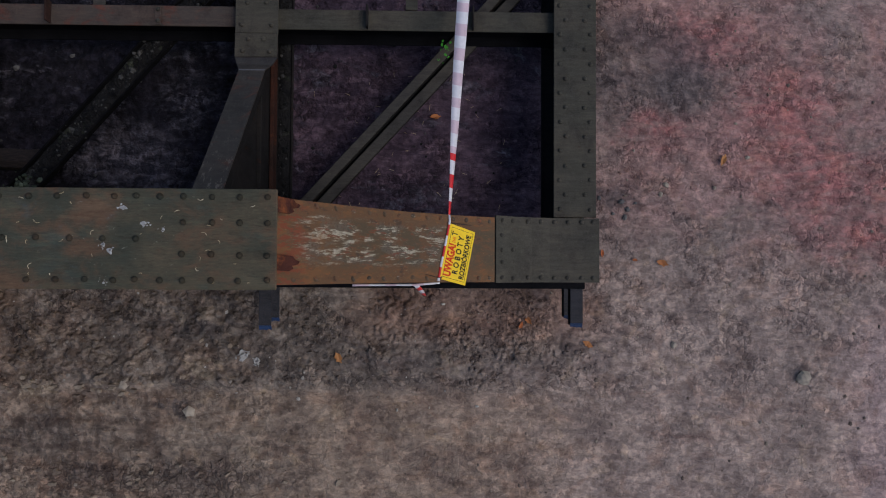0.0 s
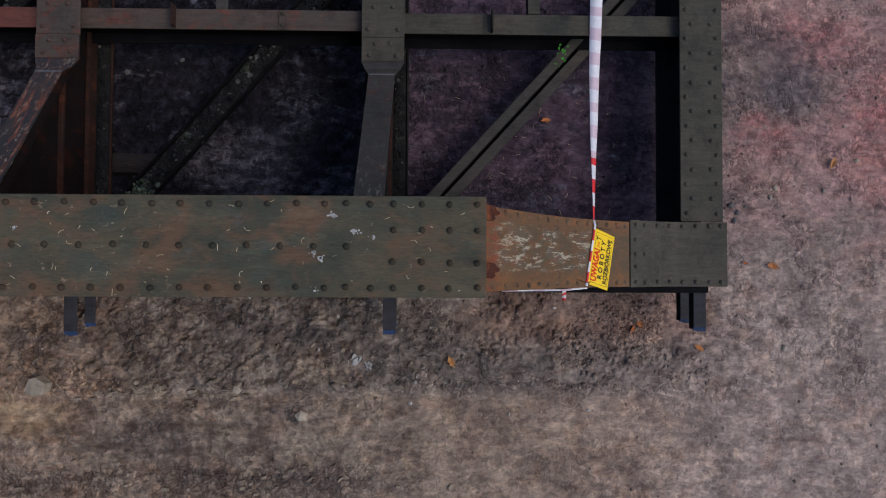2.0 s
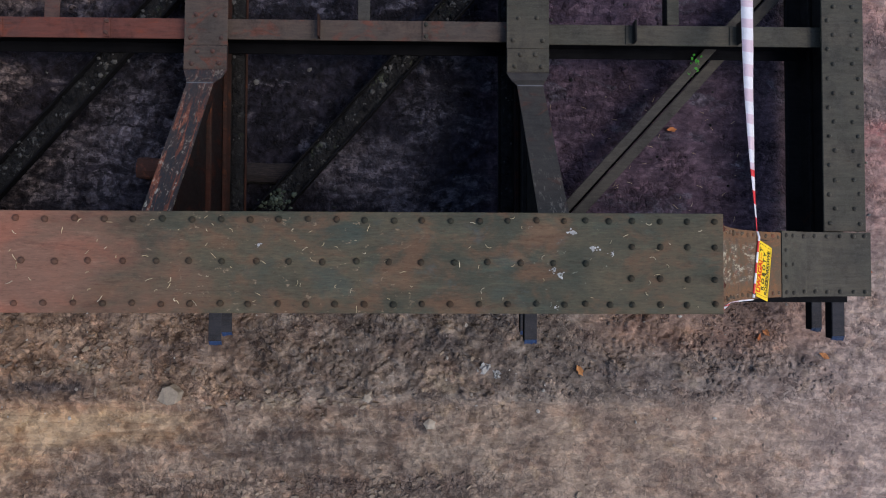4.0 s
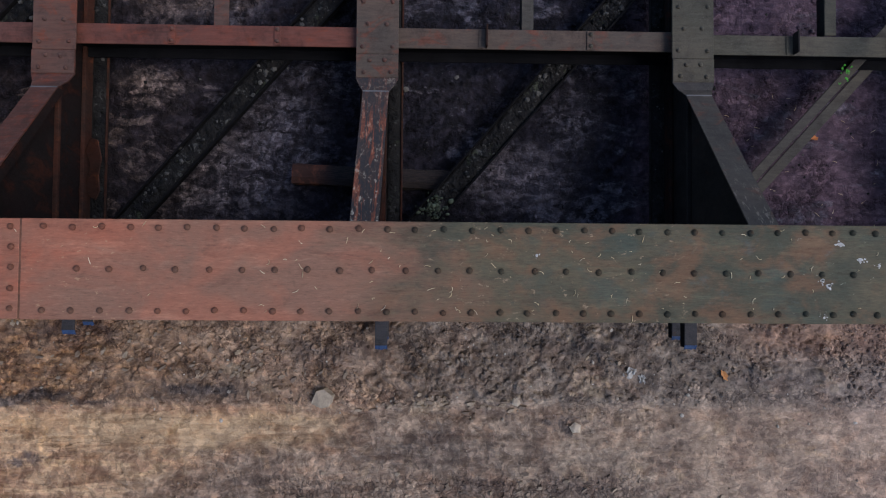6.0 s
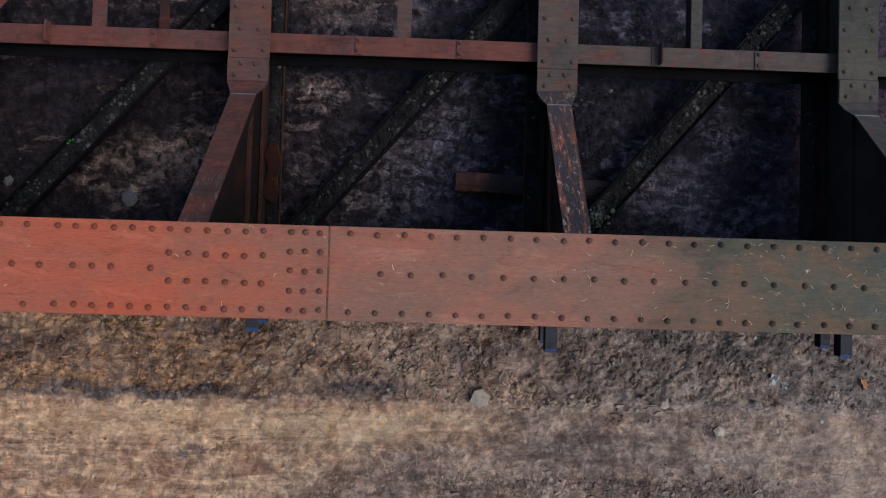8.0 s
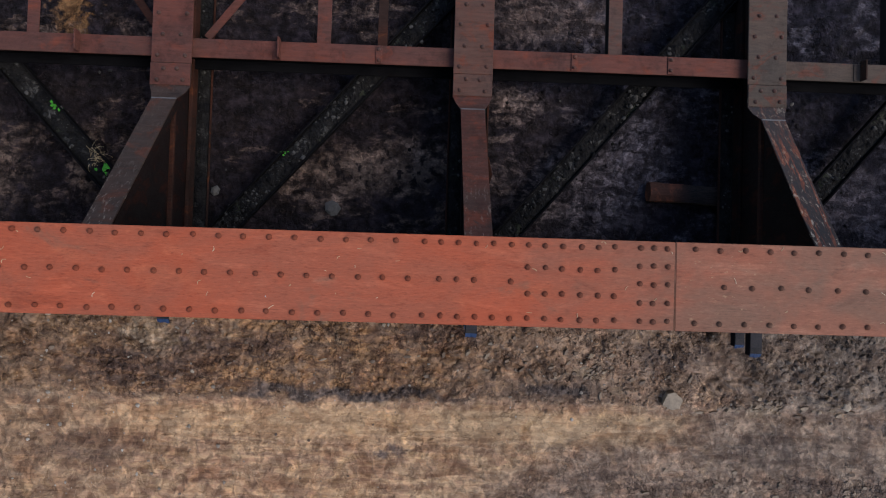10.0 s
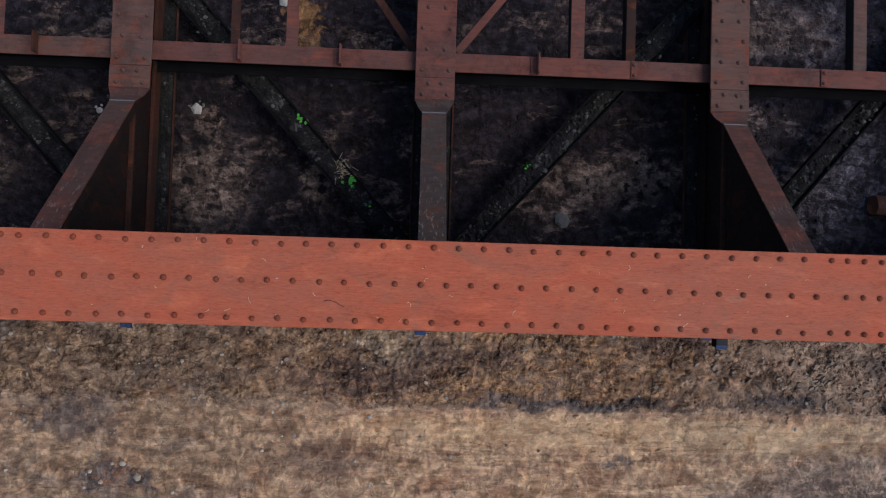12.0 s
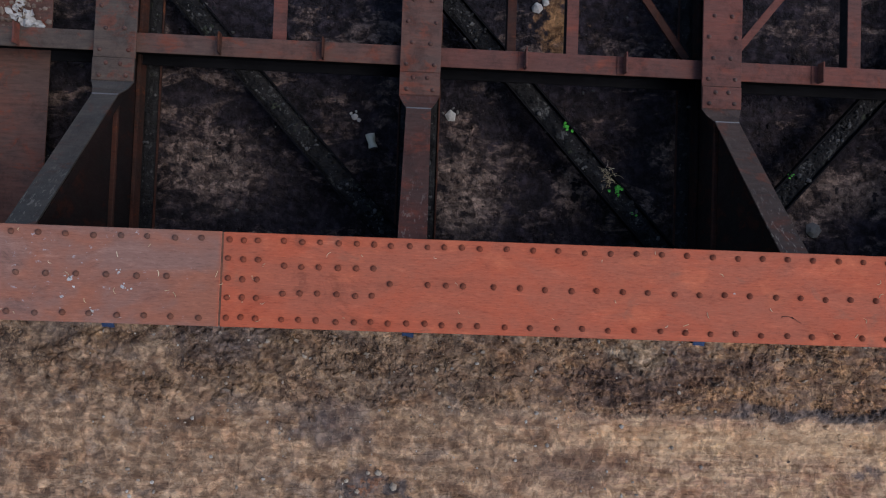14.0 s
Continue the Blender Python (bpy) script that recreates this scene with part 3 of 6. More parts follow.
M_SOIL = soil_material()
M_TOP = girder_paint("girder_paint")
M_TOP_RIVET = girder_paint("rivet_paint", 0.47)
M_SEAM = painted_steel("joint_rust", (0.1, 0.05, 0.032), (0.13, 0.06, 0.04), (0.16, 0.06, 0.035), 0.5, 0.8, 0.0, None, 0.1, (0.05, 0.035, 0.025), 0.1)
M_SLOPE = painted_steel("rusty_end_plate", (0.115, 0.07, 0.038), (0.085, 0.062, 0.04), (0.22, 0.075, 0.035), 0.5, 0.75, 3.0, (0.42, 0.38, 0.30))


def scraped_plate():
    """The curved end: brown rust with a scraped band of pale old paint and orange rust at its upper end."""
    n = Nodes("rusty_end_plate")
    x, y = n.axis(0), n.axis(1)
    rough = n.noise(7, 8, 0.7, n.stretch((1, 2.2, 1)), 0.1)
    flake = n.noise(17, 8, 0.72, n.stretch((0.7, 2.6, 0.7)), 0.1)
    fine = n.noise(120, 4, 0.7)
    colour = n.mix(n.step(rough, 0.44, 0.56), (0.115, 0.056, 0.025), (0.078, 0.052, 0.028))
    colour = n.mix(n.step(flake, 0.54, 0.62, 0, 0.6), colour, (0.19, 0.07, 0.024))
    colour = n.mix(n.step(rough, 0.44, 0.36, 0, 0.7), colour, (0.042, 0.03, 0.021))
    band = n.calc("MULTIPLY", n.calc("MULTIPLY", n.step(y, 0.29, 0.34), n.step(y, 0.55, 0.5)), n.calc("MULTIPLY", n.step(x, -0.27, -0.16), n.step(x, 0.62, 0.3)))
    steel = n.noise(6, 6, 0.62, n.stretch((1, 2.4, 1), 0, (3, 1, 0)), 0.2)
    colour = n.mix(n.calc("MULTIPLY", band, n.step(steel, 0.48, 0.58, 0, 0.6)), colour, n.mix(n.step(fine, 0.4, 0.6), (0.06, 0.05, 0.036), (0.125, 0.108, 0.085)))
    chips = n.noise(21, 9, 0.76, n.stretch((0.3, 2.2, 0.35), 0, (5, 1, 0)), 0.15)
    colour = n.mix(n.calc("MULTIPLY", n.calc("MULTIPLY", band, n.step(steel, 0.4, 0.5)), n.step(chips, 0.53, 0.56, 0, 0.85)), colour, n.mix(n.step(fine, 0.4, 0.65), (0.28, 0.24, 0.17), (0.5, 0.44, 0.33)))
    edge = n.calc("MAXIMUM", n.step(y, 0.32, 0.25), n.calc("MAXIMUM", n.step(y, 0.5, 0.57), n.step(x, -0.05, -0.2)))
    colour = n.mix(n.calc("MULTIPLY", edge, n.step(rough, 0.48, 0.58, 0.05, 0.65)), colour, (0.2, 0.078, 0.024))
    colour = n.mix(n.calc("MULTIPLY", band, n.step(flake, 0.57, 0.61, 0, 0.85)), colour, (0.14, 0.04, 0.02))
    speck = n.noise(60, 6, 0.75, n.stretch((0.6, 1.6, 0.6), 0, (1, 8, 0)))
    colour = n.mix(n.step(speck, 0.64, 0.68, 0, 0.6), colour, (0.32, 0.24, 0.14))
    colour = n.mix(n.calc("MULTIPLY", n.step(x, -0.17, -0.24), n.step(flake, 0.48, 0.54, 0, 0.85)), colour, (0.17, 0.042, 0.018))
    colour = n.mix(n.step(fine, 0.45, 0.8, 0, 0.18), colour, (0.15, 0.1, 0.065))
    b = n.bump(fine, 0.4, 0.002)
    b = n.bump(flake, 0.5, 0.004, b)
    return n.done(colour, 0.75, b, 0.0, 0.3)


M_SLOPE_PLATE = scraped_plate()
# near-black steel; on the stringers' undersides it also paints the shade
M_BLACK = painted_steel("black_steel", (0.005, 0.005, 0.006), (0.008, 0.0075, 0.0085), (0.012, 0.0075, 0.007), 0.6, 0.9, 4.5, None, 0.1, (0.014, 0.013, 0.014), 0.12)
M_OLIVE = painted_steel("olive_paint", (0.03927, 0.03604, 0.02542), (0.0555, 0.04624, 0.03239), (0.0555, 0.02771, 0.01853), 0.62, 0.68, 1.0)
M_OLIVE_RIVET = painted_steel("olive_rivet_paint", (0.036, 0.0324, 0.0228), (0.051, 0.042, 0.03), (0.054, 0.027, 0.018), 0.6, 0.6, 1.0)
M_RED = painted_steel("red_oxide_paint", (0.1193, 0.03657, 0.02542), (0.08354, 0.03426, 0.02707), (0.1591, 0.03978, 0.02232), 0.54, 0.68, 2.0, None, 0.3, (0.1105, 0.05967, 0.04641), 0.25)
M_RED_RIVET = painted_steel("red_rivet_paint", (0.072, 0.0288, 0.0216), (0.06, 0.03, 0.024), (0.096, 0.027, 0.018), 0.52, 0.6, 2.0)
M_BROWN = painted_steel("faded_brown_paint", (0.098, 0.042, 0.03), (0.074, 0.044, 0.036), (0.14, 0.038, 0.021), 0.52, 0.7, 5.0, None, 0.3, (0.088, 0.06, 0.047), 0.25)
# dark steel; the shade on webs and lower flanges is included in its colour
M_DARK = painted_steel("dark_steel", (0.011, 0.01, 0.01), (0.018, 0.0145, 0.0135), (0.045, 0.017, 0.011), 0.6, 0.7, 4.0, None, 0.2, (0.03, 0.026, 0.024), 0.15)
M_RUST = painted_steel("raw_rust", (0.04852, 0.01552, 0.009704), (0.02587, 0.01294, 0.01035), (0.09704, 0.03105, 0.01424), 0.55, 0.8, 6.0, None, 0.2, (0.05822, 0.03881, 0.02911), 0.2)
M_KNEE = painted_steel("dark_knee_paint", (0.027, 0.02325, 0.021), (0.0375, 0.02775, 0.02325), (0.075, 0.027, 0.0165), 0.56, 0.5, 8.0, None, 0.4, (0.0975, 0.0825, 0.07125), 0.2, 0.4)
# worn paint, made pale to paint the sky's reflection on the bend
M_BEND_HIGHLIGHT = painted_steel("worn_bend_highlight", (0.11, 0.11, 0.12), (0.07, 0.065, 0.07), (0.1, 0.05, 0.035), 0.62, 0.45, 3.0, None, 0.5, (0.17, 0.16, 0.16), 0.3)
# rust with the webs' shade put into its colour
M_WEB_SHADE = painted_steel("shaded_rusty_web", (0.01, 0.0042, 0.004), (0.006, 0.0042, 0.0045), (0.034, 0.0095, 0.0055), 0.5, 0.8, 16.0, None, 0.2, (0.035, 0.025, 0.021), 0.25)
M_KNEE_BROWN = painted_steel("scuffed_brown_knee", (0.034, 0.022, 0.019), (0.05, 0.028, 0.022), (0.085, 0.028, 0.017), 0.52, 0.6, 18.0, None, 0.3, (0.1, 0.075, 0.06), 0.2, 0.55)
M_KNEE_RED = painted_steel("dark_red_knee_paint", (0.068, 0.021, 0.015), (0.045, 0.022, 0.018), (0.12, 0.03, 0.017), 0.5, 0.6, 15.0, None, 0.3, (0.13, 0.085, 0.065), 0.15, 0.45)


def flaking_paint():
    """Dark paint that comes off in long flakes: orange primer and white undercoat along the slope."""
    n = Nodes("flaking_knee_paint")
    long = n.noise(9, 6, 0.62, n.stretch((4.0, 0.35, 0.35), 0, (2, 6, 0)), 0.3)
    flake = n.noise(24, 7, 0.72, n.stretch((1.6, 0.8, 0.8), 0, (9, 1, 0)), 0.4)
    fine = n.noise(130, 3, 0.7)
    zone = n.step(n.axis(1), 1.5, 1.25, 0.25, 1.0)
    colour = n.mix(n.step(flake, 0.4, 0.6), (0.02, 0.019, 0.022), (0.045, 0.026, 0.022))
    colour = n.mix(n.calc("MULTIPLY", zone, n.step(long, 0.52, 0.55, 0, 0.9)), colour, n.mix(n.step(flake, 0.42, 0.6), (0.1, 0.03, 0.018), (0.24, 0.07, 0.034)))
    colour = n.mix(n.calc("MULTIPLY", n.step(n.axis(1), 1.2, 0.7, 0.3, 1.0), n.step(flake, 0.57, 0.6, 0, 0.9)), colour, (0.36, 0.32, 0.26))
    colour = n.mix(n.step(fine, 0.4, 0.75, 0, 0.2), colour, (0.1, 0.08, 0.07))
    return n.done(colour, 0.75, n.bump(flake, 0.6, 0.004), 0.0, 0.25)


M_FLAKE = flaking_paint()
M_LACED = painted_steel("grey_lattice_paint", (0.03888, 0.03424, 0.02905), (0.05184, 0.0446, 0.03629), (0.05184, 0.0311, 0.02333), 0.64, 0.72, 9.0)
M_CUT = painted_steel("heat_blued_steel", (0.005, 0.013, 0.042), (0.012, 0.03, 0.085), (0.0128, 0.016, 0.0288), 0.5, 0.5, 2.0, None, 0.4, (0.08, 0.12, 0.208), 0.2)
M_DUSTY = painted_steel("dusty_steel", (0.03, 0.03, 0.036), (0.02, 0.019, 0.022), (0.06, 0.03, 0.022), 0.6, 0.8, 21.0, None, 0.2, (0.1, 0.085, 0.075), 0.3)
M_GREYBROWN = painted_steel("grey_brown_paint", (0.054, 0.042, 0.035), (0.072, 0.047, 0.036), (0.11, 0.035, 0.022), 0.52, 0.7, 31.0, None, 0.3, (0.11, 0.088, 0.07), 0.25)
M_CLOD = loose("dirt_crumbs", (0.006, 0.006, 0.0065), (0.095, 0.09, 0.086), low=0.45)


def caked_dirt(name, pale):
    """Black dirt with dry crusts, grey to some degree, and a little lichen."""
    n = Nodes(name)
    crust = n.noise(8, 7, 0.68, None, 0.6)
    tone, rim = n.facets(42, n.warped(25.0, 0.05))
    colour = n.mix(n.step(crust, 0.36, 0.5), (0.0045, 0.0045, 0.0055), (0.013, 0.012, 0.012))
    colour = n.mix(n.calc("MULTIPLY", n.step(crust, 0.54, 0.6), n.step(tone, 0.35, 0.6, 0.1, 0.85)), colour, n.mix(n.step(tone, 0.5, 0.95), (0.026, 0.025, 0.025), (0.1 * pale, 0.096 * pale, 0.09 * pale)))
    colour = n.mix(n.calc("MULTIPLY", n.step(n.noise(6, 4, 0.6, None, 0.4), 0.58, 0.66), n.step(tone, 0.5, 0.7, 0, 0.5)), colour, (0.06 * pale, 0.068 * pale, 0.042 * pale))
    return n.done(colour, 0.95, n.bump(n.calc("MULTIPLY", tone, n.step(rim, 0.0, 0.25)), 0.7, 0.012), 0.0, 0.15)


M_CAKED = caked_dirt("caked_dirt", 0.9)
M_DARKER_DIRT = caked_dirt("darker_dirt", 0.4)
M_GRAVEL = loose("gravel", (0.14, 0.1, 0.08), (0.34, 0.27, 0.21))
M_STUB = painted_steel("torn_rust", (0.06, 0.016, 0.009), (0.03, 0.011, 0.008), (0.22, 0.065, 0.02), 0.5, 0.75, 3.0, None, 0.3, (0.09, 0.04, 0.03), 0.15)
M_STONE = loose("pale_stone", (0.31, 0.25, 0.19), (0.4, 0.33, 0.255), by_island=False)
M_DULLSTONE = loose("dull_grey_stone", (0.1, 0.093, 0.09), (0.15, 0.14, 0.132), by_island=False)
M_PEBBLE = loose("pale_pebble", (0.24, 0.2, 0.165), (0.46, 0.42, 0.37))
M_WHITE = loose("white_litter", (0.36, 0.34, 0.32), (0.5, 0.48, 0.45), 0.6)
M_CAN = loose("can_print", (0.36, 0.35, 0.31), (0.44, 0.42, 0.3), 0.4, 55, False, 0.5)
M_LEAF = loose("dead_leaf", (0.36, 0.1, 0.035), (0.42, 0.2, 0.075), 0.7, 60, False)
M_STRAW = loose("straw", (0.50, 0.38, 0.22), (0.62, 0.52, 0.36), 0.8, 90)
M_GREEN = loose("green_leaf", (0.06, 0.32, 0.03), (0.1, 0.42, 0.05), 0.5, 60)
M_MOSS = loose("lichen", (0.045, 0.055, 0.038), (0.13, 0.15, 0.105), 0.95)
M_WOOD = wood_material()
M_TAPE_W = loose("tape_white", (0.66, 0.62, 0.63), (0.72, 0.68, 0.69), 0.45, 25, False, 0.4)
M_TAPE_P = loose("tape_pale_pink", (0.58, 0.42, 0.46), (0.62, 0.46, 0.5), 0.45, 25, False, 0.4)
M_TAPE_R = loose("tape_red", (0.62, 0.02, 0.025), (0.66, 0.03, 0.03), 0.4, 25, False, 0.4)
M_SIGN = loose("sign_yellow", (0.86, 0.55, 0.01), (0.88, 0.57, 0.012), 0.4, 18, False, 0.4)
M_INK = loose("sign_black", (0.02, 0.018, 0.015), (0.02, 0.018, 0.015), 0.5, 30, False)
M_INK_RED = loose("sign_red", (0.62, 0.04, 0.01), (0.62, 0.04, 0.01), 0.5, 30, False)
M_INK_ORANGE = loose("sign_orange", (0.75, 0.2, 0.01), (0.75, 0.2, 0.01), 0.5, 30, False)


# ---- building helpers ----
def thing(name, label, category, group="", kind=""):
    return tagged(new(name), label, category, group, kind)


def part(name, bm, material, parent=None, label=""):
    me = bpy.data.meshes.new(name)
    bm.to_mesh(me)
    bm.free()
    mats = material if isinstance(material, (list, tuple)) else [material]
    for m in mats:
        me.materials.append(m)
    ob = new(name, me)
    ob.parent = parent
    return tagged(ob, label) if label else ob


def mesh_part(name, verts, faces, material, parent=None, label="", smooth=False):
    me = bpy.data.meshes.new(name)
    me.from_pydata([tuple(map(float, v)) for v in verts], [], faces)
    me.materials.append(material)
    if smooth:
        me.polygons.foreach_set("use_smooth", [True] * len(me.polygons))
    me.update()
    ob = new(name, me)
    ob.parent = parent
    return tagged(ob, label) if label else ob


def bevel(bm, width, segments=1):
    bmesh.ops.bevel(bm, geom=[e for e in bm.edges if e.calc_face_angle(0) > 0.5], offset=width, segments=segments, affect="EDGES", clamp_overlap=True)


def add_box(bm, x0, x1, y0, y1, z0, z1, m=None):
    made = bmesh.ops.create_cube(bm, size=1)["verts"]
    for v in made:
        v.co = Vector(((x0 + x1) / 2 + v.co.x * (x1 - x0), (y0 + y1) / 2 + v.co.y * (y1 - y0), (z0 + z1) / 2 + v.co.z * (z1 - z0)))
        if m:
            v.co = m @ v.co
    return made


def box(x0, x1, y0, y1, z0, z1, soft=0.002, m=None):
    bm = bmesh.new()
    add_box(bm, x0, x1, y0, y1, z0, z1, m)
    bevel(bm, soft)
    return bm


def prism(outline, depth, soft=0.002, m=None):
    """A flat outline (x, y pairs) with a thickness down along z; m places it."""
    bm = bmesh.new()
    top = [bm.verts.new((x, y, 0)) for x, y in outline]
    low = [bm.verts.new((x, y, -depth)) for x, y in outline]
    bm.faces.new(top)
    bm.faces.new(low[::-1])
    for i in range(len(top)):
        j = (i + 1) % len(top)
        bm.faces.new((top[j], top[i], low[i], low[j]))
    bmesh.ops.recalc_face_normals(bm, faces=bm.faces[:])
    bevel(bm, soft)
    if m:
        bm.transform(m)
    return bm


def strip(profile, y_of, thick, soft=0.002):
    """A bent plate: profile of (x, z) points, y_of(i) gives its two edges there."""
    bm = bmesh.new()
    rows = []
    for i, (x, z) in enumerate(profile):
        a, b = profile[max(i - 1, 0)], profile[min(i + 1, len(profile) - 1)]
        d = Vector((b[0] - a[0], 0, b[1] - a[1])).normalized()
        nrm = Vector((-d.z, 0, d.x))
        y0, y1 = y_of(i)
        rows.append([bm.verts.new(Vector((x, y, z)) + nrm * h) for y, h in ((y0, 0), (y1, 0), (y1, -thick), (y0, -thick))])
    for r, s in zip(rows, rows[1:]):
        for i in range(4):
            j = (i + 1) % 4
            bm.faces.new((r[i], r[j], s[j], s[i]))
    bm.faces.new(rows[0][::-1])
    bm.faces.new(rows[-1])
    bmesh.ops.recalc_face_normals(bm, faces=bm.faces[:])
    return bm


def dome_mesh(name, radius, height, material):
    """A rivet head: a low dome on a short neck."""
    verts, faces, n = [], [], 10
    rings = ((1.0, 0.0), (0.96, 0.3), (0.8, 0.62), (0.45, 0.9))
    for r, h in rings:
        verts += [(radius * r * math.cos(2 * math.pi * i / n), radius * r * math.sin(2 * math.pi * i / n), height * h) for i in range(n)]
    for k in range(len(rings) - 1):
        faces += [(k * n + i, k * n + (i + 1) % n, (k + 1) * n + (i + 1) % n, (k + 1) * n + i) for i in range(n)]
    verts.append((0, 0, height))
    faces += [((len(rings) - 1) * n + i, (len(rings) - 1) * n + (i + 1) % n, len(verts) - 1) for i in range(n)]
    me = bpy.data.meshes.new(name)
    me.from_pydata(verts, [], faces)
    me.polygons.foreach_set("use_smooth", [True] * len(me.polygons))
    me.materials.append(material)
    return me


R = random.Random(7)
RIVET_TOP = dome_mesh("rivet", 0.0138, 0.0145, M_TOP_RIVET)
RIVET_SLOPE = dome_mesh("rivet", 0.0155, 0.011, M_SLOPE)
RIVET_OLIVE = dome_mesh("rivet", 0.0155, 0.0145, M_OLIVE_RIVET)
RIVET_RED = dome_mesh("rivet", 0.0155, 0.0145, M_RED_RIVET)


def rivet(mesh, x, y, z, parent, tilt=0.0):
    ob = new("rivet", mesh)
    ob.parent = parent
    ob.matrix_basis = pose(x + R.uniform(-0.003, 0.003), y + R.uniform(-0.003, 0.003), z - 0.0005, 0, tilt, R.uniform(0, 360)) @ Matrix.Diagonal((R.uniform(0.92, 1.06), R.uniform(0.92, 1.06), R.uniform(0.85, 1.1), 1))
    return ob


def joined_rivets(places, mesh, parent):
    """Rivets too many to stand singly, as one mesh."""
    verts, faces, base = [], [], len(mesh.vertices)
    co = [v.co.copy() for v in mesh.vertices]
    polys = [tuple(p.vertices) for p in mesh.polygons]
    for k, (x, y, z) in enumerate(places):
        verts += [(c.x + x, c.y + y, c.z + z) for c in co]
        faces += [tuple(i + k * base for i in p) for p in polys]
    ob = mesh_part("rivets", verts, faces, mesh.materials[0], parent, "", True)
    return tagged(ob, kind="stuff")


# value noise for the ground and for lumpy things
@functools.lru_cache(maxsize=None)
def noise_table(seed):
    return np.random.default_rng(seed).random((256, 256))


def lattice_noise(x, y, seed):
    table = noise_table(seed)
    xi, yi = np.floor(x).astype(int), np.floor(y).astype(int)
    fx, fy = x - xi, y - yi
    fx, fy = fx * fx * (3 - 2 * fx), fy * fy * (3 - 2 * fy)
    a, b = table[xi % 256, yi % 256], table[(xi + 1) % 256, yi % 256]
    c, d = table[xi % 256, (yi + 1) % 256], table[(xi + 1) % 256, (yi + 1) % 256]
    return (a * (1 - fx) + b * fx) * (1 - fy) + (c * (1 - fx) + d * fx) * fy - 0.5


def clods(x, y, seed):
    """Flat-topped lumps with creases between them, each of its own height, 0 to 1."""
    tx, ty, th = noise_table(seed), noise_table(seed + 1), noise_table(seed + 2)
    xi, yi = np.floor(x).astype(int), np.floor(y).astype(int)
    near = np.full(x.shape, 9.0)
    second = np.full(x.shape, 9.0)
    tall = np.zeros(x.shape)
    for i in (-1, 0, 1):
        for j in (-1, 0, 1):
            a, b = (xi + i) % 256, (yi + j) % 256
            d = np.hypot(xi + i + tx[a, b] - x, yi + j + ty[a, b] - y)
            closer = d < near
            second = np.where(closer, near, np.minimum(second, d))
            tall = np.where(closer, th[a, b], tall)
            near = np.where(closer, d, near)
    return np.clip((second - near) * 2.6, 0, 1) * (0.25 + 0.75 * tall)


def ramp(v, a, b):
    s = np.clip((v - a) / (b - a), 0, 1)
    return s * s * (3 - 2 * s)


def ground_height(x, y):
    h = 0.05 * lattice_noise(x * 0.7, y * 0.7, 1) + 0.03 * lattice_noise(x * 2.1, y * 2.1, 2)
    edge = -0.62 + 0.05 * lattice_noise(x * 1.5, y * 0, 8) + 0.03 * lattice_noise(x * 6, y * 0, 18)
    bank = ramp(y, edge - 0.04, edge + 0.06)
    rough = 0.35 + 0.65 * bank * ramp(x, 1.9, 0.3)
    c, s = math.cos(0.75), math.sin(0.75)
    u, v = x * c + y * s, -x * s + y * c
    wu, wv = u + 0.06 * lattice_noise(x * 7, y * 7, 11), v + 0.06 * lattice_noise(x * 7, y * 7, 12)
    broken = ramp(lattice_noise(x * 2.7 + 3, y * 3.4, 21) + 0.6 * lattice_noise(x * 7, y * 7, 22), -0.12, 0.25)
    # slanting scrapes of a digger's bucket on the bank
    scraped = bank * ramp(x, -0.2, -1.0) * ramp(x, -6.2, -4.6)
    ridge = 0.5 - np.abs(lattice_noise(wu * 4.5, wv * 12, 3)) * 2
    fold = 0.25 - np.abs(lattice_noise(wu * 9, wv * 21, 4))
    # clods of two sizes
    px, py = x + 0.05 * lattice_noise(x * 12, y * 12, 31), y + 0.05 * lattice_noise(x * 12, y * 12, 32)
    big, less = clods(px * 8.5, py * 9.5, 40), clods(px * 19 + 0.3, py * 21, 50)
    under = 1 - 0.6 * ramp(y, 0.4, 0.7)
    h = h + 0.022 * scraped * (ridge + 0.9 * fold)
    h = h + rough * under * (0.25 + 0.75 * bank) * (0.033 * big * (0.35 + 0.65 * broken) + 0.028 * less * broken - 0.02 * lattice_noise(x * 9, y * 7, 34))
    # the packed wheel track lies a little lower, with shallow drag marks
    track = (1 - bank) * ramp(x, 0.5, -1.5)
    h = h - 0.03 * track * ramp(x, -9.2, -7.6) + track * (0.014 * lattice_noise(x * 2.2 + y, y * 20 + 0.6 * x, 9) + 0.008 * lattice_noise(x * 5, y * 32 + 1.1 * x, 10) + 0.01 * lattice_noise(wu * 14, wv * 19, 13))
    # faint tread blocks of a tyre along the track
    row = np.floor((y + 0.05 * lattice_noise(x * 2, y * 2, 61)) / 0.062)
    fy = (y + 0.05 * lattice_noise(x * 2, y * 2, 61)) / 0.062 - row
    fx = (x + 0.02 * lattice_noise(x * 8, y * 8, 62)) / 0.115 + 0.5 * (row % 2)
    fx = fx - np.floor(fx)
    groove = np.maximum(1 - np.minimum(fy, 1 - fy) * 0.062 / 0.011, 1 - np.minimum(fx, 1 - fx) * 0.115 / 0.011)
    lane = ramp(y, -1.12, -1.02) * ramp(y, -0.68, -0.74) * ramp(x, -4.2, -4.8) * ramp(x, -8.2, -7.4) * ramp(lattice_noise(x * 1.7, y * 2.5, 63), -0.2, 0.1)
    h = h - 0.009 * lane * np.clip(groove, 0, 1)
    return h - 0.015


def ground_z(x, y):
    return float(ground_height(np.array([float(x)]), np.array([float(y)]))[0])


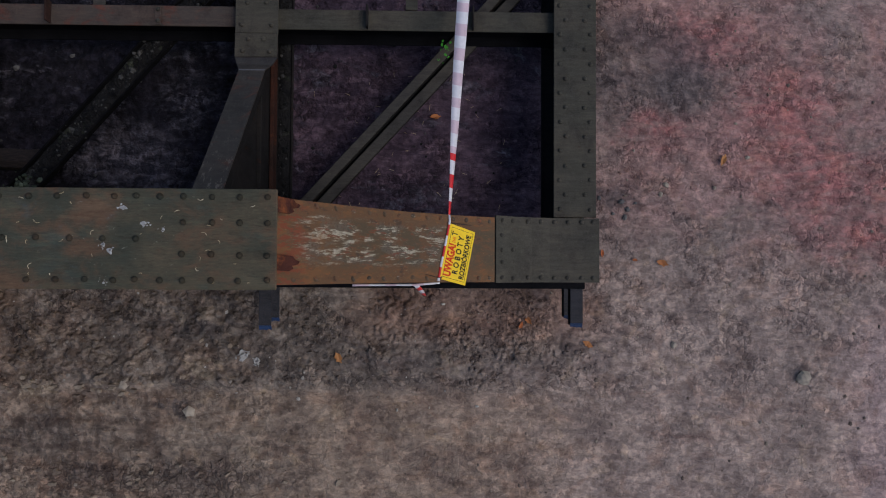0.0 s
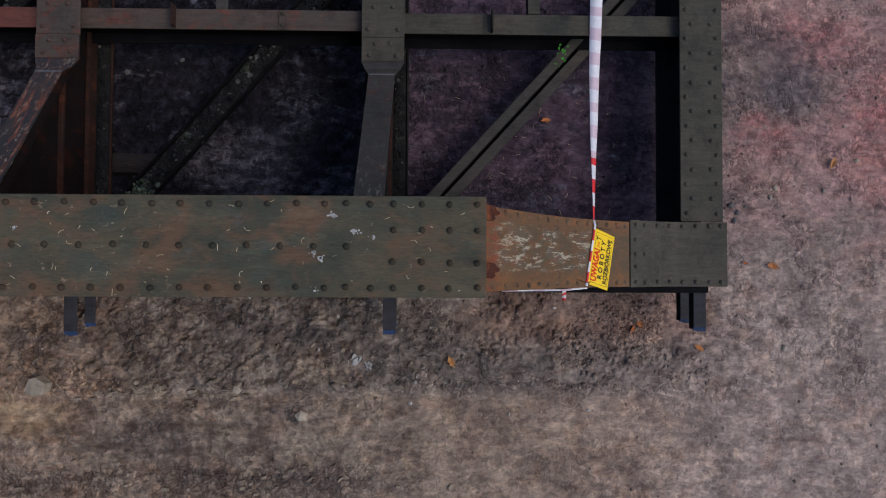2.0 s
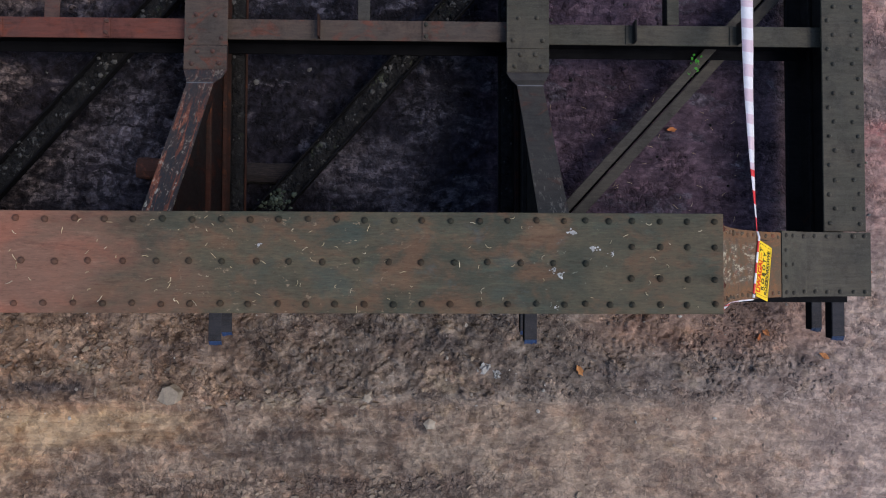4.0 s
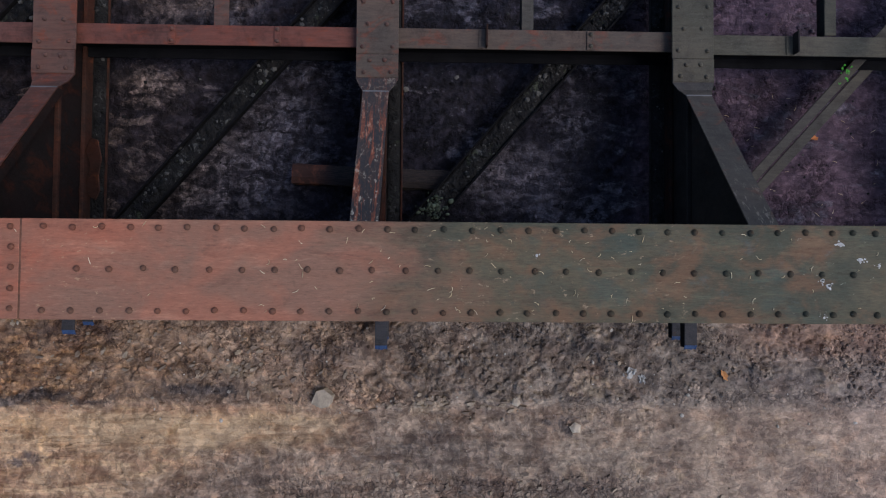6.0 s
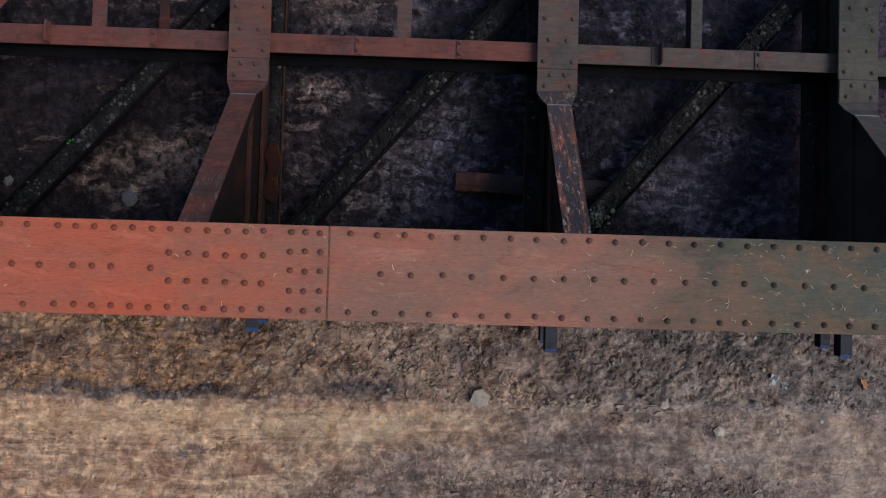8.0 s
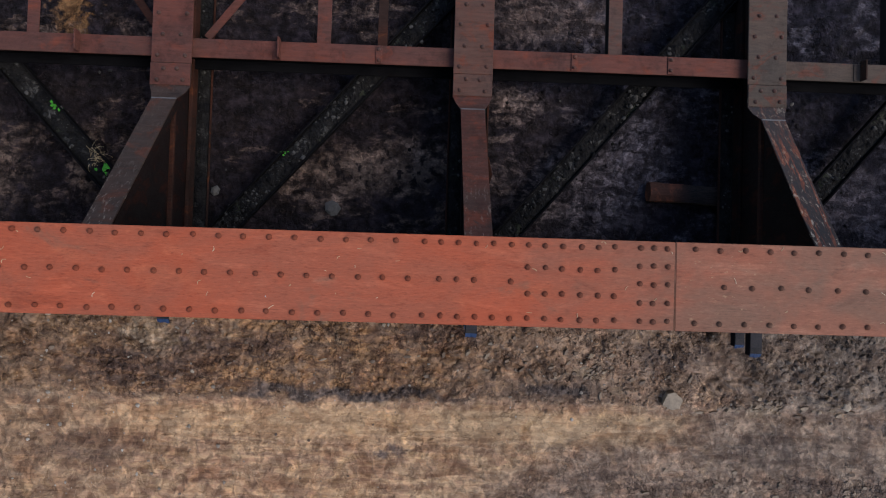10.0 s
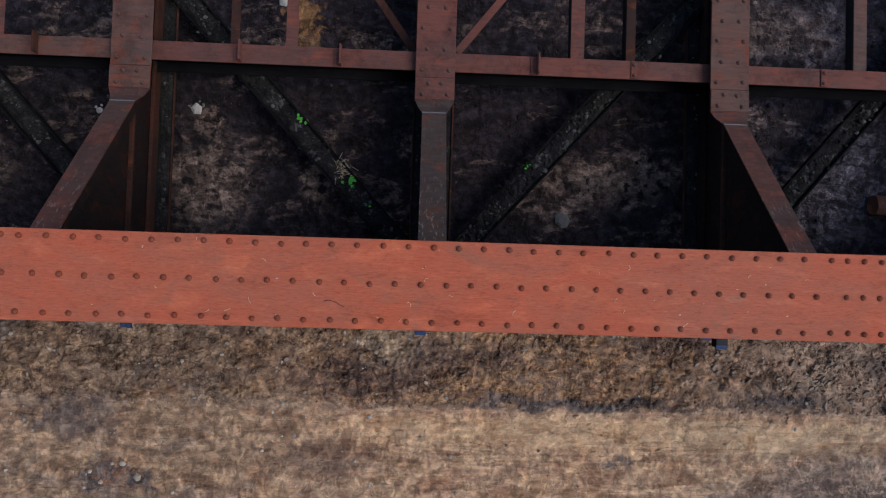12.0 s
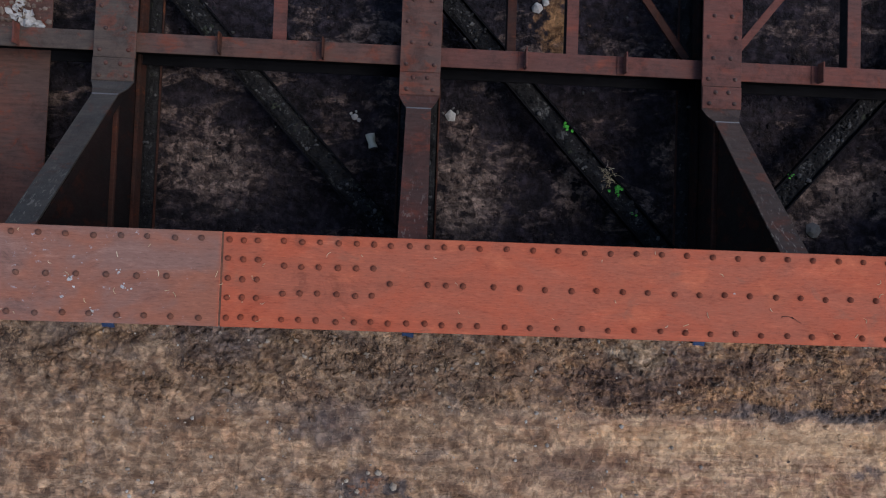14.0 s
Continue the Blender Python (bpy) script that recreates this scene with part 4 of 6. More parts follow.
# ---- the ground ----
def build_ground():
    far = [4.0, 9.0, 20.0, 50.0, 120.0, 400.0]
    xs = np.concatenate([[-13.2 - f for f in far[::-1]], np.arange(-13.2, -12.6, 0.03), np.arange(-12.6, 4.1, 0.0105), np.arange(4.1, 5.201, 0.03), [5.2 + f for f in far]])
    ys = np.concatenate([[-2.4 - f for f in far[::-1]], np.arange(-2.4, -1.7, 0.02), np.arange(-1.7, 0.35, 0.0098), np.arange(0.35, 2.6, 0.013), np.arange(2.6, 3.601, 0.03), [3.6 + f for f in far]])
    gx, gy = np.meshgrid(xs, ys, indexing="ij")
    gz = ground_height(gx, gy)
    nx, ny = len(xs), len(ys)
    verts = np.stack([gx, gy, gz], -1).reshape(-1, 3)
    i, j = np.meshgrid(np.arange(nx - 1), np.arange(ny - 1), indexing="ij")
    a = (i * ny + j).ravel()
    quads = np.stack([a, a + ny, a + ny + 1, a + 1], 1)
    me = bpy.data.meshes.new("ground")
    me.vertices.add(len(verts))
    me.vertices.foreach_set("co", verts.astype(np.float32).ravel())
    me.loops.add(quads.size)
    me.loops.foreach_set("vertex_index", quads.astype(np.int32).ravel())
    me.polygons.add(len(quads))
    me.polygons.foreach_set("loop_start", np.arange(0, quads.size, 4, dtype=np.int32))
    me.update(calc_edges=True)
    me.polygons.foreach_set("use_smooth", [True] * len(quads))
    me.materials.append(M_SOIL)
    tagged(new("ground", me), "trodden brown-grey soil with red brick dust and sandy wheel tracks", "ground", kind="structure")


build_ground()

# ---- the main girder ----
FLANGE_Z, FY0, FY1, WEB_Y = 2.12, 0.207, 0.608, 0.408
FAR = -14.2  # the girder and floor go on past the view
girder = thing("main_girder", "riveted steel plate girder, olive paint turning red, curved end", "girder")
seams = (-0.276, -4.172, -9.998, FAR)
flanges = []
for k in range(3):
    b1, b0 = seams[k] - (0.0025 if k else 0), seams[k + 1] + 0.0025
    f = part("top_flange", box(b0, b1, FY0 + R.uniform(-0.002, 0.002), FY1 + R.uniform(-0.002, 0.002), FLANGE_Z - 0.016, FLANGE_Z, 0.003), M_TOP, girder,
             ("olive-green weathered top plate", "red oxide top plate", "greyed red top plate")[k])
    flanges.append(f)
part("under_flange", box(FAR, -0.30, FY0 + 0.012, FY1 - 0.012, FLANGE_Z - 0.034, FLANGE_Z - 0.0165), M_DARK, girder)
for x in seams[1:3]:
    part("joint", box(x - 0.006, x + 0.004, FY0 + 0.004, FY1 - 0.004, FLANGE_Z - 0.012, FLANGE_Z - 0.0012, 0.0005), M_SEAM, girder)

SLOPE = [(-0.30, 2.085), (-0.2, 1.91), (-0.1, 1.75), (0.0, 1.59), (0.1, 1.44), (0.22, 1.28), (0.337, 1.15), (0.474, 1.01), (0.6, 0.895), (0.725, 0.79)]
slope = part("curved_end_plate", strip(SLOPE, lambda i: (FY0 + 0.002 + 0.016 * (1 - i / 9), FY1 - 0.028 * (1 - i / 9)), 0.014), M_SLOPE_PLATE, girder, "brown rusty end plate with flaked pale paint")
END = [(0.735, 0.785), (0.86, 0.70), (0.98, 0.64), (1.1, 0.615), (1.25, 0.607), (1.425, 0.605)]
end_plate = part("end_plate", strip(END, lambda i: (0.205, 0.622), 0.014), M_OLIVE, girder, "olive grey flat end plate")


def under_profile():
    top = [(-0.31, 2.07)] + [(x - 0.012, z - 0.022) for x, z in SLOPE[1:]] + [(x, z - 0.02) for x, z in END[1:]]
    return [(FAR, 2.084)] + top + [(1.405, 0.17), (FAR, 0.17)]


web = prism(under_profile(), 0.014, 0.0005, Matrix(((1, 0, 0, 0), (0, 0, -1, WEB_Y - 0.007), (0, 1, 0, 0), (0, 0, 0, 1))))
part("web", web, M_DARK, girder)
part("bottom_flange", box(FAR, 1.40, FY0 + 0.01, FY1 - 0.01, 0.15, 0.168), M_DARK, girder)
# red angle-iron stubs below the end of the top plate
for y in (0.55, 0.315):
    torn = [(-0.285, -0.03), (-0.222, -0.034), (-0.2, -0.024), (-0.208, -0.012), (-0.178, -0.006), (-0.17, 0.006), (-0.192, 0.014), (-0.205, 0.028), (-0.24, 0.03), (-0.285, 0.034)]
    bm = prism([(p + 0.285, q) for p, q in torn], 0.014, 0.001, pose(-0.285, y, 2.085, 0, 48, 0))
    part("angle_stub", bm, M_STUB, girder, "torn dark red rusty angle stub")


def on_flange(x, y):
    k = 0 if x > seams[1] else 1 if x > seams[2] else 2
    return flanges[k]


def spread(a, b, pitch):
    n = max(1, round(abs(b - a) / pitch))
    return [a + (b - a) * i / n for i in range(n + 1)]


ROW_T, ROW_M, ROW_B = 0.574, 0.409, 0.244
spots = []
# olive plate
green_outer = [-0.31, -0.423, -0.532, -0.645, -0.734, -0.831, -0.911] + spread(-1.024, -4.08, 0.1142)
spots += [(x, y) for x in green_outer for y in (ROW_T, ROW_B)]
spots += [(x, y) for x in (-0.31, -0.423, -0.532, -0.645) for y in (0.471, 0.345)]
spots += [(x, ROW_M) for x in spread(-0.828, -3.95, 0.1305)]
# red plate: splice groups at both ends, single rows between


def splice(end, way, first, k):
    """The group of rivets beside a joint; k: how closely they stand."""
    out = []
    for i in range(3):
        out += [(end + way * (first + 0.0625 * k * i), y) for y in (0.575, 0.495, 0.411, 0.329, 0.247)]
    for a in (0.275, 0.513):
        for i in range(3):
            out += [(end + way * (first - 0.036 + k * (a + 0.0765 * i)), y) for y in (ROW_T, 0.471, 0.357, ROW_B)]
    out += [(end + way * (first - 0.036 + k * 0.74), ROW_M)]
    out += [(end + way * (first - 0.036 + k * (0.909 + 0.0765 * i)), ROW_M) for i in range(3)]
    out += [(end + way * (first - 0.036 + k * (0.742 + 0.0785 * i)), y) for i in range(6) for y in (ROW_T, ROW_B)]
    return out


spots += splice(seams[1], -1, 0.036, 1.0) + splice(seams[2], 1, 0.029, 0.965)
spots += [(x, ROW_M) for x in spread(seams[1] - 1.201, seams[2] + 1.15, 0.1125)]
spots += [(x, y) for x in spread(seams[1] - 1.260, seams[2] + 1.203, 0.1121) for y in (ROW_T, ROW_B)]
# greyed plate
spots += [(x, y) for x in spread(-10.085, -12.2, 0.1105) for y in (ROW_T, ROW_B)]
spots += [(x, ROW_M) for x in spread(-10.222, -12.2, 0.1275)]
count = {0: 0, 1: 0, 2: 0}
rest = []
for x, y in spots:
    k = flanges.index(on_flange(x, y))
    if count[k] < 300:
        count[k] += 1
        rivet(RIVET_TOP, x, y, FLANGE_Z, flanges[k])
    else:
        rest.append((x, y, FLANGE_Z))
if rest:
    joined_rivets(rest, RIVET_TOP, girder)


def along(profile, s):
    """The point at x = s on a profile, and its tilt."""
    for (x0, z0), (x1, z1) in zip(profile, profile[1:]):
        if x0 <= s <= x1:
            return z0 + (z1 - z0) * (s - x0) / (x1 - x0), math.degrees(math.atan2(z0 - z1, x1 - x0))
    return profile[-1][1], 0


for x in (-0.24, -0.17, -0.1, -0.035, 0.03, 0.095, 0.165, 0.235, 0.31, 0.385, 0.46, 0.54, 0.62, 0.69):
    z, tilt = along(SLOPE, x)
    for y in (0.562 + 0.02 * (x + 0.3), 0.244 - 0.01 * x):
        rivet(RIVET_SLOPE, x, y, z, slope, tilt)
for x in (0.775, 0.85, 0.95, 1.04, 1.13, 1.22, 1.31, 1.385):
    z, tilt = along(END, x)
    for y in (0.595, 0.235):
        rivet(RIVET_OLIVE, x, y, z, end_plate, tilt)
for x, y in ((0.775, 0.5), (0.775, 0.41), (0.775, 0.33), (0.85, 0.41)):
    z, tilt = along(END, x)
    rivet(RIVET_OLIVE, x, y, z, end_plate, tilt)

# long angle iron outside, under the curved end
edge_angle = thing("edge_angle", "dark grey steel angle bar running outside along the girder", "steel bar")
part("flat_leg", box(FAR, 1.367, 0.158, 0.268, 0.447, 0.459), M_BLACK, edge_angle)
part("upright_leg", box(FAR, 1.367, 0.268, 0.28, 0.36, 0.459), M_BLACK, edge_angle)

# ---- floor beams with knee brackets ----
DECK, DY1 = 0.587, 3.9
BEAMS = (1.27, -0.815, -2.908, -5.008, -7.11, -9.21, -11.262, -13.36)
BEAM_LOOK = [
    (M_OLIVE, RIVET_OLIVE, M_KNEE, "olive"), (M_OLIVE, RIVET_OLIVE, M_KNEE, "olive"), (M_GREYBROWN, RIVET_RED, M_FLAKE, "faded grey-brown"),
    (M_BROWN, RIVET_RED, M_KNEE_RED, "faded red-brown"), (M_RED, RIVET_RED, M_KNEE_BROWN, "red oxide"), (M_BROWN, RIVET_RED, M_KNEE_RED, "faded red-brown"),
    (M_GREYBROWN, RIVET_RED, M_KNEE, "faded grey-brown"), (M_GREYBROWN, RIVET_RED, M_KNEE, "faded grey-brown")]


def knee_plate(xc, drop=0.0):
    """The bent plate that leaves the floor beam and rises to the girder's web."""
    bm = bmesh.new()
    rows = [(1.815, 0.1385, DECK + 0.003), (1.655, 0.1385, DECK + 0.003), (1.60, 0.114, 0.617), (1.545, 0.083, 0.677), (1.0, 0.08, 1.138 - 0.5 * drop), (WEB_Y + 0.012, 0.078, 1.636 - drop)]
    vs = []
    for i, (y, half, z) in enumerate(rows):
        vs.append([bm.verts.new((xc + sx * half, y, z + dz)) for sx, dz in ((-1, 0), (1, 0), (1, -0.012), (-1, -0.012))])
    for r, s in zip(vs, vs[1:]):
        for i in range(4):
            j = (i + 1) % 4
            bm.faces.new((r[i], r[j], s[j], s[i]))
    bm.faces.new(vs[0][::-1])
    bm.faces.new(vs[-1])
    bmesh.ops.recalc_face_normals(bm, faces=bm.faces[:])
    return bm


def build_beam(k, xc):
    paint, rv, knee_paint, word = BEAM_LOOK[k]
    end = k == 0
    beam = thing("floor_beam", f"{word} riveted steel floor beam" + (" closing the bridge's end" if end else " with sloping knee bracket to the girder"), "beam", "floor beams across the bridge")
    half = 0.139
    y0 = 0.628 if end else 1.818
    top = part("top_flange", box(xc - half, xc + half, y0, DY1, DECK - 0.014, DECK, 0.0025), paint, beam)
    web_outline = [(WEB_Y + 0.008, 0.19), (DY1, 0.19), (DY1, DECK - 0.0145)]
    web_outline += [(0.63, DECK - 0.0145), (0.63, 0.56), (WEB_Y + 0.008, 0.56)] if end else [(1.66, DECK - 0.012), (1.545, 0.655), (WEB_Y + 0.008, 1.61 - (0.215 if k == 2 else 0.0))]
    part("web", prism(web_outline, 0.012, 0.0005, Matrix(((0, 0, 1, xc + 0.006), (1, 0, 0, 0), (0, 1, 0, 0), (0, 0, 0, 1)))), M_WEB_SHADE if k > 1 else M_DARK, beam)
    low = part("bottom_flange", box(xc - 0.15, xc + 0.15, WEB_Y + 0.21, DY1, 0.175, 0.19), M_DARK, beam)
    for sx in (-1, 1):
        part("flange_lip", box(xc + min(sx * 0.142, sx * 0.155), xc + max(sx * 0.142, sx * 0.155), WEB_Y + 0.21, DY1, 0.1905, 0.206, 0.002), M_RUST if k > 1 else M_DARK, beam)
        # the +x angle, towards the sun, in brighter rust than the shade-coloured one
        part("web_angle", box(xc + sx * 0.026 - 0.013, xc + sx * 0.026 + 0.013, WEB_Y + 0.21, DY1, 0.19, 0.285, 0.003), (M_RUST if sx > 0 else M_WEB_SHADE) if k > 0 else M_DARK, beam)
        if not end:
            part("chord_angle", box(xc + sx * 0.021 - 0.0145, xc + sx * 0.021 + 0.0145, WEB_Y + 0.014, 1.6, 0.545, 0.575, 0.003), M_RUST if k > 1 else M_DARK, beam, "rusty angle along the beam's upper edge")
    if not end:
        knee = part("knee_bracket", knee_plate(xc, 0.2 if k == 2 else 0.0), knee_paint, beam, "sloping bent knee plate")
        drop = 0.2 if k == 2 else 0.0
        side = bmesh.new()
        for (ya, za), (yb, zb) in (((1.545, 0.66), (1.0, 1.115 - 0.5 * drop)), ((1.0, 1.115 - 0.5 * drop), (WEB_Y + 0.012, 1.61 - drop))):
            for lo, hi, dz0, dz1 in ((0.066, 0.076, -0.002, -0.075),):
                vs = [side.verts.new((xc + sx, y, z + dz)) for y, z in ((ya, za), (yb, zb)) for sx, dz in ((lo, dz0), (hi, dz0), (hi, dz1), (lo, dz1))]
                for q in ((0, 1, 2, 3), (7, 6, 5, 4), (0, 4, 5, 1), (1, 5, 6, 2), (2, 6, 7, 3), (3, 7, 4, 0)):
                    side.faces.new([vs[i] for i in q])
        bmesh.ops.recalc_face_normals(side, faces=side.faces[:])
        part("knee_angle", side, M_WEB_SHADE if k > 1 else M_DARK, beam)
        pad = part("lap_plate", box(xc - half + 0.001, xc + half - 0.001, 1.66, 1.812, DECK + 0.0035, DECK + 0.009, 0.002), paint, beam)
        # thin strip that carries the painted highlight along the bend
        part("bend_edge", box(xc - 0.084, xc + 0.084, 1.54, 1.551, 0.672, 0.6795, 0.002), M_BEND_HIGHLIGHT, beam, "worn bend line with its sky highlight painted in")
        for y, d in ((1.775, 0.048), (1.695, 0.088)):
            for sx in (-1, 1):
                rivet(rv, xc + sx * d, y, DECK + 0.009, pad)
        ys = [1.87 + 0.148 * i for i in range(8)]
        for i, y in enumerate(ys):
            for sx in (-1, 1):
                rivet(rv, xc + sx * (0.096 if i % 2 == 0 else 0.062), y, DECK, top)
    else:
        for i in range(18):
            for sx in (-1, 1):
                rivet(rv, xc + sx * (0.1 if i % 2 == 0 else 0.063), 0.68 + 0.096 * i, DECK, top)
    return beam


beams = [build_beam(k, x) for k, x in enumerate(BEAMS)]

# ---- cut-off brackets outside the girder ----
STUBS = [(1.315, -0.10), (-0.773, -0.126), (-2.875, -0.138), (-4.958, -0.045), (-7.158, 0.0), (-9.23, -0.004), (-11.285, 0.0)]
for xc, y0 in STUBS:
    stub = thing("bracket_stub", "dark steel bracket stub outside the girder, flame-cut with blued end", "steel bracket", "cut brackets along the girder")
    back = WEB_Y - 0.016
    y1 = y0 + 0.036
    part("top_flange", box(xc - 0.042, xc + 0.042, y0 + 0.028, back, 0.431, 0.443), M_DUSTY, stub, "dusty top of the bracket")
    part("web", box(xc - 0.006, xc + 0.006, 0.17, back, 0.212, 0.4305), M_BLACK, stub)
    part("bottom_flange", box(xc - 0.036, xc + 0.036, y1 + 0.026, back, 0.2, 0.2115), M_DUSTY, stub)
    part("top_leg", box(xc - 0.042, xc - 0.031, y0 + 0.012, 0.16, 0.365, 0.4305), M_BLACK, stub, "upright leg of the upper angle")
    part("bottom_leg", box(xc - 0.036, xc - 0.025, y1 + 0.012, 0.16, 0.135, 0.1995), M_BLACK, stub, "upright leg of the lower angle")
    for z, half, ye, deep in ((0.442, 0.041, y0, 0.0275), (0.2105, 0.035, y1, 0.0255)):
        bm = bmesh.new()
        add_box(bm, xc - half, xc + half, ye, ye + deep, z - 0.011, z)
        bmesh.ops.subdivide_edges(bm, edges=[e for e in bm.edges if abs(e.verts[0].co.x - e.verts[1].co.x) > 0.01], cuts=4)
        for v in bm.verts:
            if v.co.y < ye + 0.01:
                v.co.z -= 0.013 + R.uniform(0, 0.006)
                v.co.y += R.uniform(-0.006, 0.006)
        part("cut_end", bm, M_CUT, stub, "blued flame-cut end")

# ---- stringers between the floor beams ----
SZ, SY0, SY1 = 0.517, 1.885, 2.02


def build_stringer(k):
    xr, xl = BEAMS[k] - 0.02, BEAMS[k + 1] + 0.02
    red = k >= 2
    paint = M_OLIVE if k == 0 else M_GREYBROWN if k in (1, 6) else M_BROWN if k == 5 else M_RED
    s = thing("stringer", ("red oxide" if red else "olive grey") + " steel stringer riveted between two floor beams", "beam", "stringers between the floor beams")
    dy = -0.013 if k == 0 else 0.0
    part("top_flange", box(xl, xr, SY0 + dy, SY1 + dy, SZ - 0.012, SZ), paint, s)
    yc = (SY0 + SY1) / 2 + dy
    # underside shade put into the near-black of web and lower flange
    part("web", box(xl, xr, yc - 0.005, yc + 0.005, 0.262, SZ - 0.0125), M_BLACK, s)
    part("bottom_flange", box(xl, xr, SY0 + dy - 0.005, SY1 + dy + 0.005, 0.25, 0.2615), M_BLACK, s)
    for j, x in enumerate((BEAMS[k] - 0.67, BEAMS[k] - 1.37)):
        if (j == 0 and k in (1, 2, 3)) or k == 2:
            c = part("strap", box(x - 0.022, x + 0.022, SY0 + dy + 0.004, SY1 + dy - 0.004, SZ, SZ + 0.01), paint, s)
            for y in (yc - 0.038, yc + 0.038):
                rivet(RIVET_RED if red else RIVET_OLIVE, x, y, SZ + 0.01, c)
        else:
            c = part("clip", box(x - 0.05, x + 0.006, SY0 + dy + 0.004, SY1 + dy - 0.004, SZ, SZ + 0.008), paint, s)
            part("clip_leg", box(x - 0.006, x + 0.006, SY0 + dy + 0.004, SY1 + dy + 0.012, SZ + 0.008, SZ + 0.07), M_RUST if k in (1, 5) else M_DARK if k == 0 else M_RED, s, "rusty upright leg of the clip")
    return s


for k in range(7):
    build_stringer(k)

# ---- ties between the stringers, seen at the far side ----
TIES = [(0.19, 0.08, M_OLIVE), (-1.90, 0.08, M_LACED), (-3.97, 0.1, M_BROWN), (-6.08, 0.1, M_RED), (-5.665, 0.07, M_RUST), (-8.14, 0.085, M_RED), (-8.565, 0.065, M_RUST), (-10.2, 0.095, M_RED), (-12.3, 0.09, M_RED)]
for x, w, paint in TIES:
    low = paint is M_RUST
    tie = thing("tie_bar", "narrow steel tie between the stringers", "steel bar", "ties between the stringers")
    z = 0.40 if low else 0.47
    part("flat_leg", box(x - w / 2, x + w / 2, SY1 + 0.012, DY1, z - 0.01, z), paint, tie)
    part("upright_leg", box(x - w / 2, x - w / 2 + 0.01, SY1 + 0.012, DY1, z - 0.09, z - 0.0105), M_DARK, tie)
for sx, reach in ((-1, 0.62), (1, 0.66)):
    x0, x1 = BEAMS[4] + sx * 0.16, BEAMS[4] + sx * reach
    a, b = Vector((x0, 2.08, 0.36)), Vector((x1, 2.72, 0.36))
    d = b - a
    m = Matrix.Translation(a) @ Matrix.Rotation(math.atan2(d.y, d.x), 4, "Z")
    tie = thing("diagonal_tie", "thin red steel bar running slantwise from the floor beam", "steel bar", "slanting ties")
    part("bar", box(0, d.length, -0.028, 0.028, -0.006, 0.006, 0.002, m), M_RED if sx > 0 else M_RUST, tie)

# ---- lower lateral braces ----
BRACES = [((0.45, 1.77), (-0.41, 0.826)), ((-1.632, 1.86), (-2.524, 0.84)), ((-3.673, 1.882), (-4.586, 0.832)), ((-5.835, 1.792), (-6.726, 0.80)), ((-8.372, 1.78), (-7.612, 0.95)), ((-10.462, 1.866), (-9.943, 1.304)), ((-12.56, 1.866), (-12.04, 1.304))]
brace_frames = []
for k, (p, q) in enumerate(BRACES):
    p, q = Vector((*p, 0)), Vector((*q, 0))
    d = (p - q).normalized()
    q2 = q - d * ((q.y - 0.62) / d.y)
    p2 = p + d * ((3.2 - p.y) / d.y)
    length = (p2 - q2).length
    m = Matrix.Translation((q2.x, q2.y, 0.212)) @ Matrix.Rotation(math.atan2(d.y, d.x), 4, "Z")
    brace_frames.append((m, length))
    b = thing("lateral_brace", "grey double-angle lateral brace, clean and dull" if k == 0 else "dark steel trough brace filled with black dirt and crumbs", "brace", "lateral braces below the floor")
    if k == 0:
        # added black bar: paints the shade in the open slit between the angles
        part("shade_strip", box(0, length, -0.004, 0.0175, -0.004, 0.004, 0.001, m), M_BLACK, b, "black strip painted as the shade between the angles")
        for y0, y1, z1, paint in ((0.018, 0.085, 0.075, M_LACED), (-0.078, -0.004, 0.045, M_LACED)):
            part("angle", box(0, length, y0, y1, z1 - 0.012, z1, 0.004, m), paint, b)
            part("angle_leg", box(0, length, y0, y0 + 0.012, 0.0, z1 - 0.0125, 0.001, m), M_DARK, b)
    else:
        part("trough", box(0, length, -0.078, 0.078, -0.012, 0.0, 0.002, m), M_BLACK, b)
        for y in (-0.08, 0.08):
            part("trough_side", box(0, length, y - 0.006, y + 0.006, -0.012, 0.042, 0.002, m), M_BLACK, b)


# ---- loose things ----
def clump(cx, cy, cz, rx, ry, rz, rng, n=8):
    """A small faceted stone: a squashed, uneven shape."""
    vs = []
    rings = ((0.0, 1.0), (0.62, 0.72), (1.0, 0.1), (0.78, -0.55))
    turn = rng.uniform(0, 6.28)
    for r, h in rings[1:]:
        vs += [(cx + rx * r * rng.uniform(0.72, 1.15) * math.cos(turn + 6.283 * i / n), cy + ry * r * rng.uniform(0.72, 1.15) * math.sin(turn + 6.283 * i / n), cz + rz * h * rng.uniform(0.8, 1.15)) for i in range(n)]
    vs.append((cx + rng.uniform(-0.2, 0.2) * rx, cy + rng.uniform(-0.2, 0.2) * ry, cz + rz))
    fs = [(3 * n, i, (i + 1) % n) for i in range(n)]
    for k in range(2):
        fs += [(k * n + i, (k + 1) * n + i, (k + 1) * n + (i + 1) % n, k * n + (i + 1) % n) for i in range(n)]
    fs.append(tuple(2 * n + i for i in range(n))[::-1])
    return vs, fs


def scatter(name, label, category, material, places, rng, n=6, smooth=False):
    verts, faces = [], []
    for x, y, z, r in places:
        v, f = clump(x, y, z, r * rng.uniform(0.7, 1.3), r * rng.uniform(0.7, 1.3), r * rng.uniform(0.45, 0.9), rng, n)
        o = len(verts)
        verts += v
        faces += [tuple(i + o for i in q) for q in f]
    return tagged(mesh_part(name, verts, faces, material, None, "", smooth), label, category, kind="stuff")


rng = random.Random(21)


